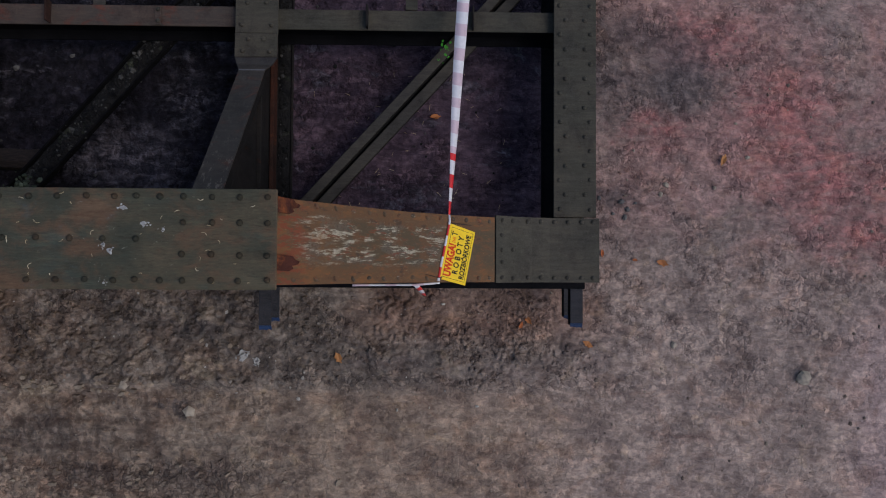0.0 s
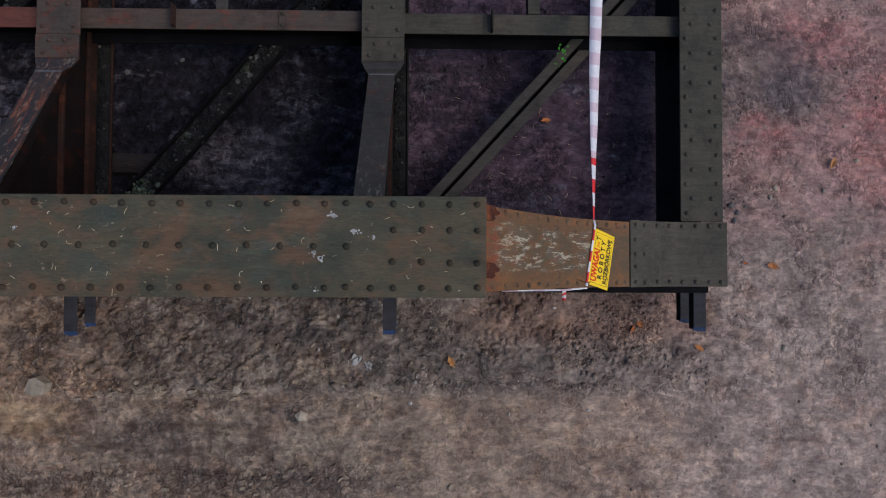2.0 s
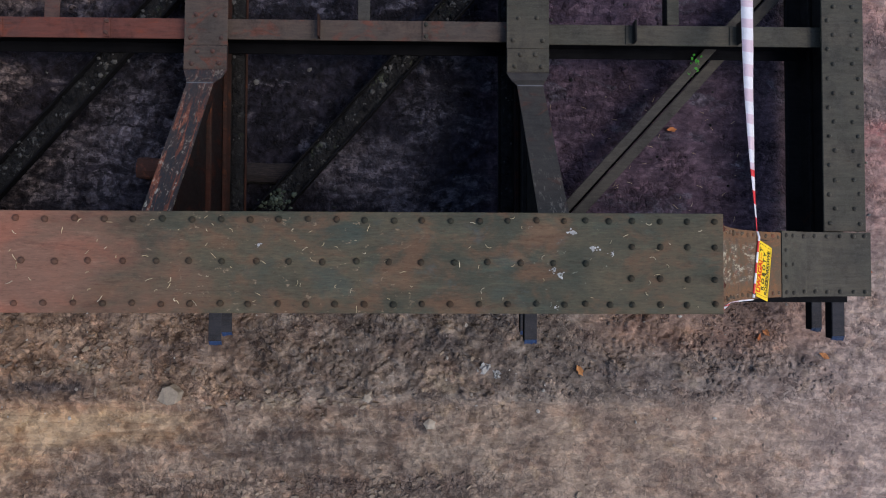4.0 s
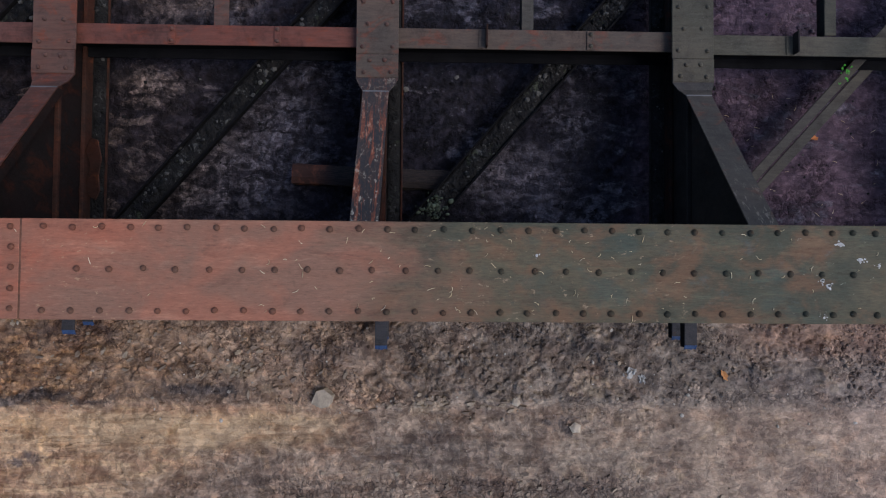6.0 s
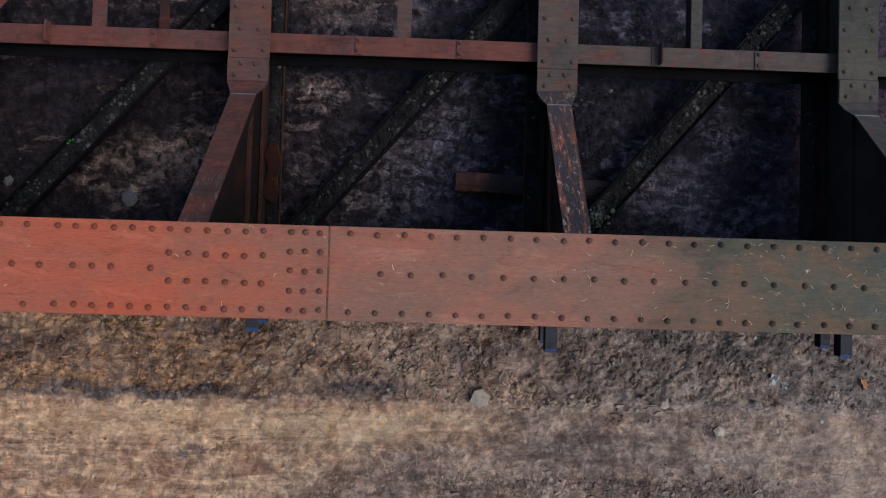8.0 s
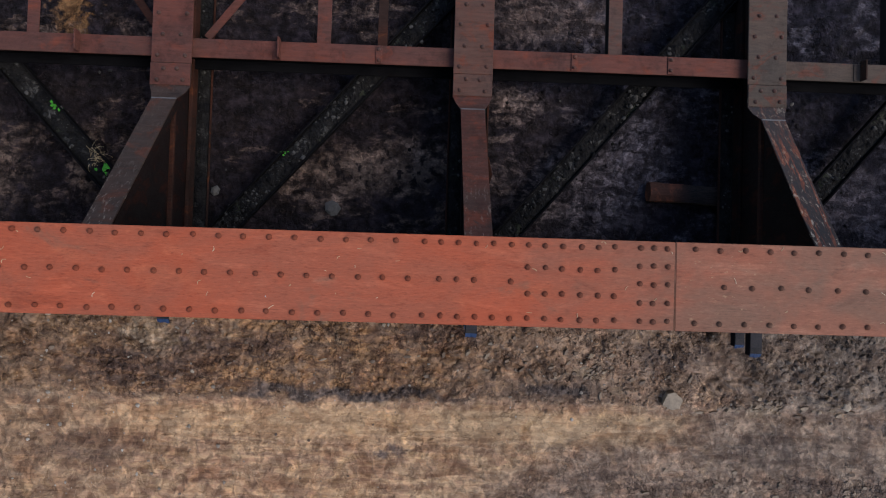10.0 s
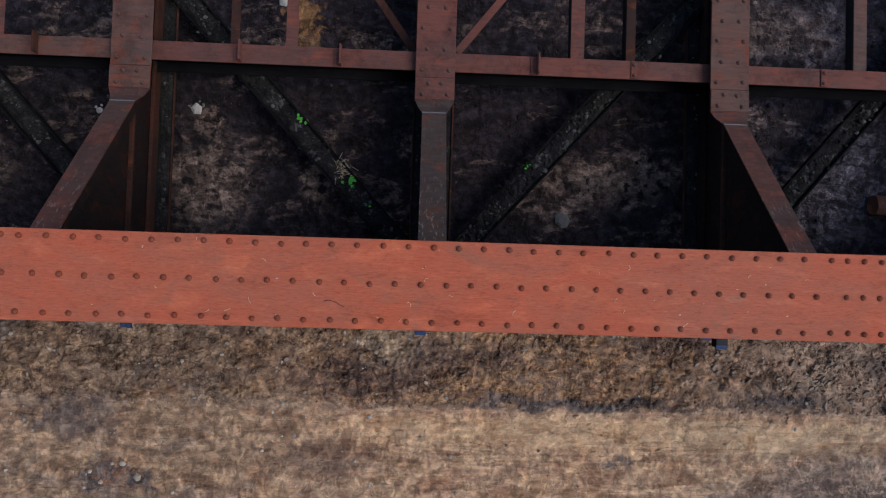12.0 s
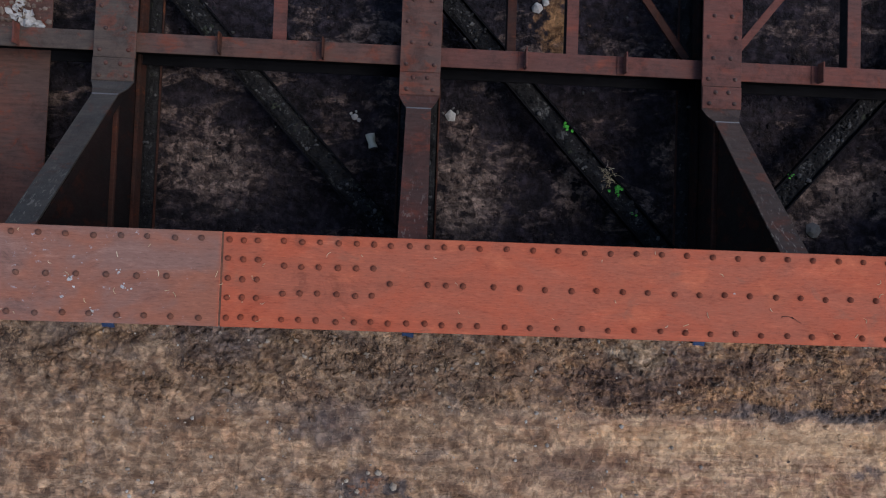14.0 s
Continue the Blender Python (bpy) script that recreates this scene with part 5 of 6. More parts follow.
def dirt_fill(name, label, m, length, half, tall, seed, material=None):
    """An uneven fill of dirt: a bumpy ridge along x that thins out to its rims."""
    nx, ny = int(length / 0.014), 9
    verts, faces = [], []
    for i in range(nx + 1):
        for j in range(ny + 1):
            a, w = 0.02 + (length - 0.04) * i / nx, 2 * j / ny - 1
            p = Vector((a, half * w, 0))
            q = m @ p
            h = 0.5 + 0.55 * noise.noise(Vector((q.x * 5, q.y * 5, seed))) + 0.5 * noise.noise(Vector((q.x * 19, q.y * 19, seed + 3))) + 0.3 * noise.noise(Vector((q.x * 47, q.y * 47, seed + 7)))
            p.z = max(0.0, h) * tall * (1 - 0.75 * w * w) - (0.004 if i in (0, nx) or j in (0, ny) else 0)
            verts.append(m @ p)
    for i in range(nx):
        for j in range(ny):
            a = i * (ny + 1) + j
            faces.append((a, a + ny + 1, a + ny + 2, a + 1))
    return tagged(mesh_part(name, verts, faces, material or M_CAKED), label, "dirt", kind="stuff")


# dirt and crumbs lying in the braces and on the beams' lower flanges
for k, (m, length) in enumerate(brace_frames):
    if k == 0:
        continue
    dirt_fill("dirt_in_brace", "black caked dirt with grey crusts filling the steel brace", m @ Matrix.Translation((0, 0, 0.001)), length, 0.073, 0.045, 3.0 * k)
    places = []
    heaps = [rng.uniform(0.1, length - 0.1) for _ in range(9)]
    for j in range(420):
        at = rng.gauss(rng.choice(heaps), 0.1) if j % 3 else rng.uniform(0.1, length - 0.1)
        c = m @ Vector((min(max(at, 0.05), length - 0.05), rng.gauss(0, 0.04), 0.026))
        places.append((c.x, c.y, c.z, 0.004 + 0.018 * rng.random() ** 4))
    scatter("crumbs_in_brace", "grey crumbs lying on the dirt in the steel brace", "dirt", M_CLOD, places, rng, 5)
for k, x in enumerate(BEAMS):
    if k == 0:
        continue
    for sx in (-1, 1):
        dirt_fill("dirt_on_beam", "dark dirt caked on the floor beam's lower flange", Matrix.Translation((x + sx * 0.09, 0.64, 0.1915)) @ Matrix.Rotation(math.pi / 2, 4, "Z"), 2.2, 0.046, 0.022, 40.0 + k + 0.5 * sx, M_DARKER_DIRT)
    places = [(x + rng.choice((-1, 1)) * rng.uniform(0.05, 0.12), rng.uniform(0.66, 2.6), 0.2, 0.005 + 0.016 * rng.random() ** 3) for _ in range(150)]
    scatter("crumbs_on_beam", "dark crumbs lying on the floor beam's lower flange", "dirt", M_CLOD, places, rng, 5)
# gravel on the soil
places, dark_places = [], []
for _ in range(3600):
    x, y = rng.uniform(-12.8, 4.8), rng.uniform(-1.9, 3.0)
    if y < -0.6 and x < 0 and rng.random() < 0.6:
        continue
    r = 0.003 + 0.013 * rng.random() ** 5
    (dark_places if y > 0.45 and x < 1.3 else places).append((x, y, ground_z(x, y) + r * 0.2, r))
scatter("dark_grit", "dark crumbs on the soil under the floor", "gravel", M_CLOD, dark_places, rng, 5)
scatter("gravel", "scattered small grey-brown stones and crumbs on the soil", "gravel", M_GRAVEL, places, rng, 5)
places = []
for _ in range(700):
    x, y = rng.uniform(-11, 0.5), -0.62 + 0.85 * rng.random()
    r = 0.006 + 0.02 * rng.random() ** 4
    places.append((x, y, ground_z(x, y) + r * 0.1, r))
CRUMBS = ((-3.55, -0.05, 0.5, 0.1, 260), (-4.0, -0.38, 0.3, 0.09, 200), (-2.5, -0.6, 0.17, 0.05, 110), (-1.9, -1.24, 0.75, 0.07, 260), (-1.5, -0.74, 0.1, 0.06, 40), (-5.9, -0.56, 0.8, 0.05, 200), (-7.0, -0.2, 0.45, 0.16, 160), (-4.5, -0.3, 0.5, 0.15, 130), (-9.5, -1.15, 0.25, 0.15, 80), (-10.2, -0.15, 0.6, 0.15, 120), (-1.4, -0.2, 0.4, 0.12, 90), (1.75, 1.8, 0.2, 0.3, 60), (1.9, 0.85, 0.25, 0.1, 30))
crumbs = []
for cx, cy, sx, sy, count in CRUMBS:
    for _ in range(count):
        x, y = rng.gauss(cx, sx), rng.gauss(cy, sy)
        r = 0.004 + 0.012 * rng.random() ** 3
        crumbs.append((x, y, ground_z(x, y) + r * 0.15, r))
scatter("broken_clay", "broken crumbs of grey clay and grit on the soil", "soil", M_SOIL, crumbs, rng, 5)
pebbles = []
for _ in range(330):
    x, y = (rng.uniform(-11.8, -6.8), rng.uniform(-1.5, 0.15)) if rng.random() < 0.7 else (rng.uniform(-6.8, 1.0), rng.uniform(-0.8, 0.1))
    r = 0.006 + 0.011 * rng.random() ** 2.5
    pebbles.append((x, y, ground_z(x, y) + r * 0.3, r))
scatter("pebbles", "pale small pebbles strewn over the brown soil", "gravel", M_PEBBLE, pebbles, rng, 6)
scatter("soil_clods", "dark earth clods beside the girder", "soil", M_SOIL, places, rng, 6)
places = []
while len(places) < 3800:
    x, y = rng.uniform(-11.8, 1.6), rng.gauss(-0.2, 0.26)
    r = 0.007 + 0.02 * rng.random() ** 2.5
    if -1.0 < y < 0.35 and (y > -0.6 or rng.random() < 0.3) and noise.noise(Vector((x * 1.6, y * 2.4, 4))) + 0.5 * noise.noise(Vector((x * 5, y * 6, 9))) > -0.05:
        places.append((x, y, ground_z(x, y) + r * 0.05, r))
scatter("earth_crumbs", "crumbled lumps of the bank's own soil", "soil", M_SOIL, places, rng, 6)
places = []
while len(places) < 1500:
    x, y = rng.uniform(-12.2, 1.1), rng.uniform(0.65, 2.5)
    r = 0.006 + 0.024 * rng.random() ** 3
    if noise.noise(Vector((x * 1.3, y * 1.7, 14))) > 0.05:
        places.append((x, y, ground_z(x, y) + r * 0.05, r))
scatter("caked_crumbs", "crumbled lumps of sooty clay under the floor, shade painted in", "soil", M_SOIL, places, rng, 6)


def shards(name, label, material, spots, rng):
    """Angular thin slabs of dried clay, lying aslant in clusters."""
    verts, faces = [], []
    for cx, cy, sx, sy, turn, count in spots:
        for _ in range(count):
            x, y = rng.gauss(cx, sx), rng.gauss(cy, sy)
            a, b, t = rng.uniform(0.014, 0.04), rng.uniform(0.009, 0.02), rng.uniform(0.006, 0.014)
            m = pose(x, y, ground_z(x, y) + 0.006, rng.uniform(-22, 22), rng.uniform(-22, 22), turn + rng.gauss(0, 16))
            n = rng.choice((4, 5, 5, 6))
            rim = [(a * math.cos(6.283 * i / n + 0.3) * rng.uniform(0.75, 1.15), b * math.sin(6.283 * i / n + 0.3) * rng.uniform(0.75, 1.15)) for i in range(n)]
            o = len(verts)
            verts += [m @ Vector((p * 0.88, q * 0.85, t)) for p, q in rim] + [m @ Vector((p, q, -t)) for p, q in rim]
            faces += [tuple(o + i for i in range(n))] + [(o + i, o + n + i, o + n + (i + 1) % n, o + (i + 1) % n) for i in range(n)]
    return tagged(mesh_part(name, verts, faces, material), label, "soil", kind="stuff")


M_SHARD = loose("dry_clay", (0.17, 0.125, 0.095), (0.33, 0.255, 0.185), low=0.2)
shards("clay_shards", "angular pale slabs of dried clay broken from the bank", M_SHARD, ((-3.9, -0.36, 0.28, 0.08, 40, 26), (-4.3, -0.28, 0.45, 0.1, 35, 16), (-2.6, -0.6, 0.25, 0.04, 10, 22), (-2.0, -0.62, 0.25, 0.04, 5, 10), (-5.2, -0.2, 0.6, 0.12, 30, 12), (-6.9, -0.15, 0.7, 0.12, 20, 12), (-1.2, -0.35, 0.4, 0.12, 40, 10), (-9.6, -0.3, 0.7, 0.18, 0, 14), (-1.9, -1.24, 0.7, 0.06, 15, 26)), rng)


def stone(x, y, r, material=M_STONE, label="pale rough stone lying on the soil", flat=0.6, name="stone"):
    v, f = clump(0, 0, 0, r, r * R.uniform(0.65, 1.0), r * flat, R, R.choice((5, 6, 7)))
    ob = mesh_part(name, v, f, material)
    ob.matrix_basis = pose(x, y, ground_z(x, y) + r * flat * 0.35, R.uniform(-8, 8), R.uniform(-8, 8), R.uniform(0, 360))
    return tagged(ob, label, "stone", "loose stones")


bm = prism([(-0.075, -0.07), (0.02, -0.085), (0.085, -0.05), (0.09, 0.045), (0.0, 0.085), (-0.06, 0.06)], 0.11, 0.006)
for v in bm.verts:
    v.co += Vector((R.uniform(-0.006, 0.006), R.uniform(-0.006, 0.006), R.uniform(-0.008, 0.008) - 0.12 * v.co.y))
bm.transform(pose(-3.335, -0.545, 0.08, 6, -5, -16) @ Matrix.Scale(0.82, 4))
tagged(part("stone", bm, M_STONE), "pale angular concrete lump on the soil", "stone", "loose stones")
stone(3.12, -0.509, 0.062, M_STONE, "grey rounded stone on the soil")
stone(2.152, -0.27, 0.03)
stone(2.1, 0.93, 0.028)
stone(2.06, 0.86, 0.026)
stone(2.72, 1.14, 0.022)


for x, y, r in ((1.76, 0.8, 0.03), (1.81, 0.74, 0.024), (1.7, 0.71, 0.02), (1.79, 0.68, 0.026), (1.87, 0.79, 0.016), (1.6, 0.83, 0.02)):
    stone(x, y, r, M_DULLSTONE, "small dark grey stone in a loose pile beside the end beam")


def crumpled(x, y, size, seed, label, mat=M_WHITE):
    """A crumpled scrap: a small sheet bent at random, with a thickness."""
    r = random.Random(seed)
    n = 7
    top = [[Vector(((i / (n - 1) - 0.5) * size + r.uniform(-0.12, 0.12) * size, (j / (n - 1) - 0.5) * size * 0.7 + r.uniform(-0.12, 0.12) * size, r.uniform(0, 0.3) * size)) for j in range(n)] for i in range(n)]
    verts = [v for row in top for v in row] + [v - Vector((0, 0, 0.002)) for row in top for v in row]
    faces = []
    for i in range(n - 1):
        for j in range(n - 1):
            if r.random() < 0.12:
                continue
            q = (i * n + j, (i + 1) * n + j, (i + 1) * n + j + 1, i * n + j + 1)
            faces += [q, tuple(n * n + k for k in q[::-1])]
    ob = mesh_part("paper_scrap", verts, faces, mat)
    ob.matrix_basis = pose(x, y, ground_z(x, y) + 0.004, 0, 0, r.uniform(0, 360))
    return tagged(ob, label, "litter", "scraps of litter")


crumpled(-1.05, -0.36, 0.085, 3, "crumpled pale paper scrap trodden into the soil")
crumpled(-0.95, -0.41, 0.065, 4, "crumpled pale paper scrap trodden into the soil")
stone(-1.9, -0.57, 0.05, M_STONE, "flat pale stone sunk in the soil", 0.3)
stone(-1.45, -0.78, 0.05, M_STONE, "pale stone half sunk in the soil", 0.45)
stone(-2.74, 1.75, 0.03, M_DULLSTONE, "small pale stone under the bridge")
stone(-2.36, 1.86, 0.022, M_DULLSTONE, "small pale stone under the bridge")
stone(-8.965, 1.674, 0.05, M_WHITE, "white lump on the dark soil under the bridge")
for dx, dy, r in ((0, 0, 0.03), (0.035, -0.02, 0.02), (-0.03, 0.03, 0.015), (0.01, 0.045, 0.012)):
    stone(-9.708 + dx, 1.628 + dy, r, M_WHITE, "white broken lump on the dark soil under the bridge")
for dx, dy, r in ((0.05, 0.03, 0.022), (-0.06, 0.02, 0.018), (0.02, 0.06, 0.014)):
    stone(-8.965 + dx, 1.674 + dy, r, M_DULLSTONE, "grey broken lump beside a white one under the bridge")
stone(-8.316, 2.559, 0.05, M_WHITE, "pale bluish lump on dark soil beyond the stringer", 0.7)
stone(-8.25, 2.6, 0.03, M_WHITE, "pale bluish lump on dark soil beyond the stringer", 0.7)
stone(-6.05, 0.89, 0.07, M_DULLSTONE, "grey stone on dark soil under the bridge", 0.5)
stone(-6.98, 1.0, 0.045, M_DULLSTONE, "grey stone on dark soil under the bridge", 0.5)
stone(-9.3, -1.2, 0.035)
stone(-9.42, -1.1, 0.03)
for x, y, r in ((-9.66, -1.16, 0.022), (-9.58, -1.24, 0.026), (-9.5, -1.1, 0.018), (-9.7, -1.28, 0.02), (-10.02, -0.22, 0.026), (-10.3, -0.12, 0.02), (-9.0, -0.3, 0.022), (-7.1, -0.42, 0.018)):
    stone(x, y, r)


def leaf(x, y, size, turn, mat=M_LEAF, z=None, label="curled orange dead leaf on the soil"):
    outline = [(0.02, -0.55), (0.1, -0.36), (0.22, -0.22), (0.24, 0.0), (0.2, 0.2), (0.12, 0.34), (0, 0.5), (-0.13, 0.32), (-0.25, 0.16), (-0.22, -0.04), (-0.26, -0.2), (-0.1, -0.36)]
    verts = [(0, -0.02, 0.02)] + [(a + R.uniform(-0.04, 0.04), b, 2.6 * a * a + 0.35 * b * b + R.uniform(-0.05, 0.12)) for a, b in outline]
    verts += [(a, b, c - 0.03) for a, b, c in verts]
    n = len(outline)
    faces = [(0, 1 + i, 1 + (i + 1) % n) for i in range(n)] + [(n + 1, n + 2 + (i + 1) % n, n + 2 + i) for i in range(n)]
    faces += [(1 + i, n + 2 + i, n + 2 + (i + 1) % n, 1 + (i + 1) % n) for i in range(n)]
    ob = mesh_part("leaf", [(a * size, b * size, c * size) for a, b, c in verts], faces, mat)
    zz = ground_z(x, y) + 0.012 if z is None else z
    ob.matrix_basis = pose(x, y, zz, R.uniform(-18, 18), R.uniform(-18, 18), turn)
    return tagged(ob, label, "leaf", "dead leaves")


for x, y, s, t in ((-0.345, -0.374, 0.09, 30), (2.531, 1.122, 0.09, -20), (2.065, 0.343, 0.09, 70), (1.614, 0.412, 0.06, 10), (1.503, -0.271, 0.085, 60), (0.355, 1.42, 0.08, 100), (1.059, -0.09, 0.08, 40), (1.0, -0.13, 0.06, 150), (1.86, 0.36, 0.04, 80)):
    leaf(x, y, s, t)

# charred timber lying under a floor beam
bm = bmesh.new()
rows = []
for i in range(25):
    x = -3.56 + 1.16 * i / 24
    ring = []
    for j in range(10):
        a = 6.283 * j / 10
        w = 0.075 + 0.012 * noise.noise(Vector((x * 5, j * 0.9, 3)))
        sq = 1 / max(abs(math.cos(a)), abs(math.sin(a))) ** 0.6
        ring.append(bm.verts.new((x + 0.012 * noise.noise(Vector((j * 2.0, 1, x))), 1.075 - 0.035 * (x + 3.0) + w * sq * math.cos(a), 0.075 + 0.8 * w * sq * math.sin(a))))
    rows.append(ring)
for r, s in zip(rows, rows[1:]):
    for j in range(10):
        bm.faces.new((r[j], r[(j + 1) % 10], s[(j + 1) % 10], s[j]))
bm.faces.new(rows[0])
bm.faces.new(rows[-1])
bmesh.ops.recalc_face_normals(bm, faces=bm.faces[:])
tagged(part("timber", bm, M_WOOD), "charred timber baulk lying on dark soil under a floor beam", "timber")

# steel plate lying on the braces at the far end
bm = box(-13.25, -11.87, 0.64, 2.75, 0.262, 0.272, 0.002)
tagged(part("floor_plate", bm, M_BROWN), "flat brown rusty steel plate lying on the braces", "steel plate")
places = [(rng.gauss(-12.12, 0.12), rng.gauss(2.3, 0.1), 0.276, 0.005 + 0.02 * rng.random() ** 2) for _ in range(110)]
for lx, ly, size, seed in ((-12.03, 2.16, 0.13, 31), (-11.97, 2.12, 0.1, 32), (-12.12, 2.2, 0.11, 33), (-12.08, 2.3, 0.1, 34)):
    scrap = crumpled(lx, ly, size, seed, "crumpled silver-white foil scrap on the steel plate")
    scrap.location.z = 0.277
scatter("litter", "pale crumpled litter and crumbs on the steel plate", "litter", M_GRAVEL, places, rng, 5)

# torn scrap caught on a floor beam
outline = [(0, 0), (0.05, -0.02), (0.085, 0.03), (0.075, 0.11), (0.1, 0.2), (0.07, 0.3), (0.02, 0.31), (-0.02, 0.24), (0.015, 0.17), (-0.01, 0.09), (-0.03, 0.03)]
bm = prism(outline, 0.008, 0.001, pose(-4.95, 0.9, 0.25, 6, -25, -4) @ Matrix.Scale(1.3, 4))
tagged(part("scrap_sheet", bm, M_RUST), "torn rusty sheet scrap leaning on the floor beam's lower flange", "scrap")

# crushed pale can under the bridge
can = thing("can", "crushed pale drink can on dark soil", "can")
for name, radius, depth, at, label in (("body", 0.036, 0.11, 0.0, ""), ("rim", 0.03, 0.007, 0.058, "dull metal rim"), ("base", 0.028, 0.007, -0.058, "dull metal base")):
    bm = bmesh.new()
    bmesh.ops.create_cone(bm, cap_ends=True, segments=18, radius1=radius, radius2=radius, depth=depth)
    bmesh.ops.subdivide_edges(bm, edges=[e for e in bm.edges if abs(e.verts[0].co.z - e.verts[1].co.z) > 0.05], cuts=5)
    for v in bm.verts:
        v.co.z += at
        dent = 1 - 0.4 * math.exp(-((v.co.z - 0.012) / 0.022) ** 2) * (0.5 + 0.5 * math.sin(2 * math.atan2(v.co.y, v.co.x) + 0.7))
        v.co.x, v.co.y = v.co.x * dent, v.co.y * dent * 0.8
    bm.transform(pose(-9.57, 1.445, ground_z(-9.57, 1.445) + 0.026, 90, 0, 15))
    part(name, bm, M_CAN if name == "body" else M_DUSTY, can, label)


# ---- plants ----
places = [(rng.gauss(-2.53, 0.05), rng.gauss(0.83, 0.04), 0.235 + rng.uniform(0, 0.02), 0.006 + 0.016 * rng.random() ** 2) for _ in range(70)]
scatter("moss", "pale grey-green moss clump on the end of a dirt-filled brace", "moss", M_MOSS, places, rng, 6, True)


def sprig(x, y, z, size, n, seed, label):
    r = random.Random(seed)
    weed = tagged(new("weed"), label, "plant", "weeds")
    weed.location = (x, y, z)
    for _ in range(n):
        a, rad = r.uniform(0, 6.28), size * r.uniform(0.1, 1.0)
        cx, cy, cz = rad * math.cos(a), rad * math.sin(a), r.uniform(0.002, 0.03)
        s, t, tip = size * r.uniform(0.4, 0.7), r.uniform(0, 6.28), r.uniform(-0.4, 0.5)
        pts = [(-0.5, 0, 0), (-0.1, 0.34, 0.1), (0.3, 0.28, 0.12), (0.55, 0, 0.05 + tip * 0.3), (0.3, -0.28, 0.12), (-0.1, -0.34, 0.1), (0.05, 0, 0.02)]
        verts = [(cx + s * (p * math.cos(t) - q * math.sin(t)), cy + s * (p * math.sin(t) + q * math.cos(t)), cz + s * w) for p, q, w in pts]
        verts += [(p, q, w - 0.0012) for p, q, w in verts]
        faces = [(6, i, (i + 1) % 6) for i in range(6)] + [(13, 7 + (i + 1) % 6, 7 + i) for i in range(6)] + [(i, 7 + i, 7 + (i + 1) % 6, (i + 1) % 6) for i in range(6)]
        mesh_part("leaf", verts, faces, M_GREEN, weed)
    stem = [(-0.002, 0, -0.02), (0.002, 0.002, -0.02), (0.001, -0.002, -0.02), (0, 0, 0.03)]
    mesh_part("stem", stem, [(0, 1, 3), (1, 2, 3), (2, 0, 3), (0, 2, 1)], M_GREEN, weed)
    return weed


sprig(-7.722, 1.108, 0.222, 0.055, 16, 1, "small bright green weed growing from dirt in a brace")
sprig(-8.094, 1.565, 0.222, 0.045, 10, 2, "small green weed growing from dirt in a brace")
sprig(-6.389, 1.286, 0.222, 0.03, 7, 3, "tiny green weed growing from dirt in a brace")
sprig(-7.60, 0.95, 0.222, 0.05, 5, 4, "tiny green weed growing from dirt in a brace")
sprig(0.40, 1.79, 0.26, 0.045, 12, 5, "green weed hanging on the lateral brace")
sprig(0.43, 1.86, 0.27, 0.04, 8, 6, "green weed hanging on the lateral brace")


def curl_strands(name, label, category, places, mat, thick, rng, kind="stuff"):
    """Thin curled strands: each a bent three-sided tube."""
    verts, faces = [], []
    for x, y, z, length, turn, bend, rise in places:
        px, py, a, steps = x, y, turn, 5
        o = len(verts)
        for i in range(steps + 1):
            h = z + thick + rise * math.sin(math.pi * i / steps)
            for j in range(3):
                b = 2.094 * j
                verts.append((px - math.sin(a) * thick * math.cos(b), py + math.cos(a) * thick * math.cos(b), h + thick * math.sin(b)))
            px, py, a = px + math.cos(a) * length / steps, py + math.sin(a) * length / steps, a + bend / steps
        for i in range(steps):
            for j in range(3):
                faces.append((o + 3 * i + j, o + 3 * i + (j + 1) % 3, o + 3 * i + 3 + (j + 1) % 3, o + 3 * i + 3 + j))
    return tagged(mesh_part(name, verts, faces, mat), label, category, kind=kind)


places = []
for _ in range(95):
    x = -0.35 - 2.9 * rng.random() ** 0.95
    places.append((x, rng.uniform(0.23, 0.59), FLANGE_Z, rng.uniform(0.008, 0.03), rng.uniform(0, 6.28), rng.uniform(-2.4, 2.4), 0.003))
for _ in range(75):
    places.append((rng.uniform(-11.5, -3.6), rng.uniform(0.23, 0.59), FLANGE_Z, rng.uniform(0.008, 0.03), rng.uniform(0, 6.28), rng.uniform(-2.5, 2.5), 0.002))
curl_strands("straw_bits", "pale dry catkin and straw bits on the girder's top plate", "straw", places, M_STRAW, 0.0012, rng)
places = [(-7.80 + rng.uniform(-0.03, 0.06), 1.2 + rng.uniform(-0.05, 0.06), 0.225, rng.uniform(0.03, 0.1), rng.uniform(0, 6.28), rng.uniform(-1, 1), 0.03) for _ in range(34)]
curl_strands("dry_grass", "tuft of dry yellow grass in dirt on a brace", "grass", places, M_STRAW, 0.0014, rng)
places = []
for _ in range(46):
    x, y = rng.uniform(-0.55, 1.0), rng.uniform(0.75, 1.75)
    places.append((x, y, ground_z(x, y) + 0.004, rng.uniform(0.015, 0.05), rng.uniform(0, 6.28), rng.uniform(-0.5, 0.5), 0.004))
curl_strands("twig_bits", "small pale twigs and needles on the soil under the floor", "twigs", places, M_STRAW, 0.0013, rng)
curl_strands("wire", "thin bent rusty wire on the red top plate", "wire", [(-7.59, 0.325, FLANGE_Z, 0.055, 0.35, -1.1, 0.004), (-7.541, 0.328, FLANGE_Z, 0.05, -0.75, 0.5, 0.003)], M_KNEE_RED, 0.0016, rng, "")

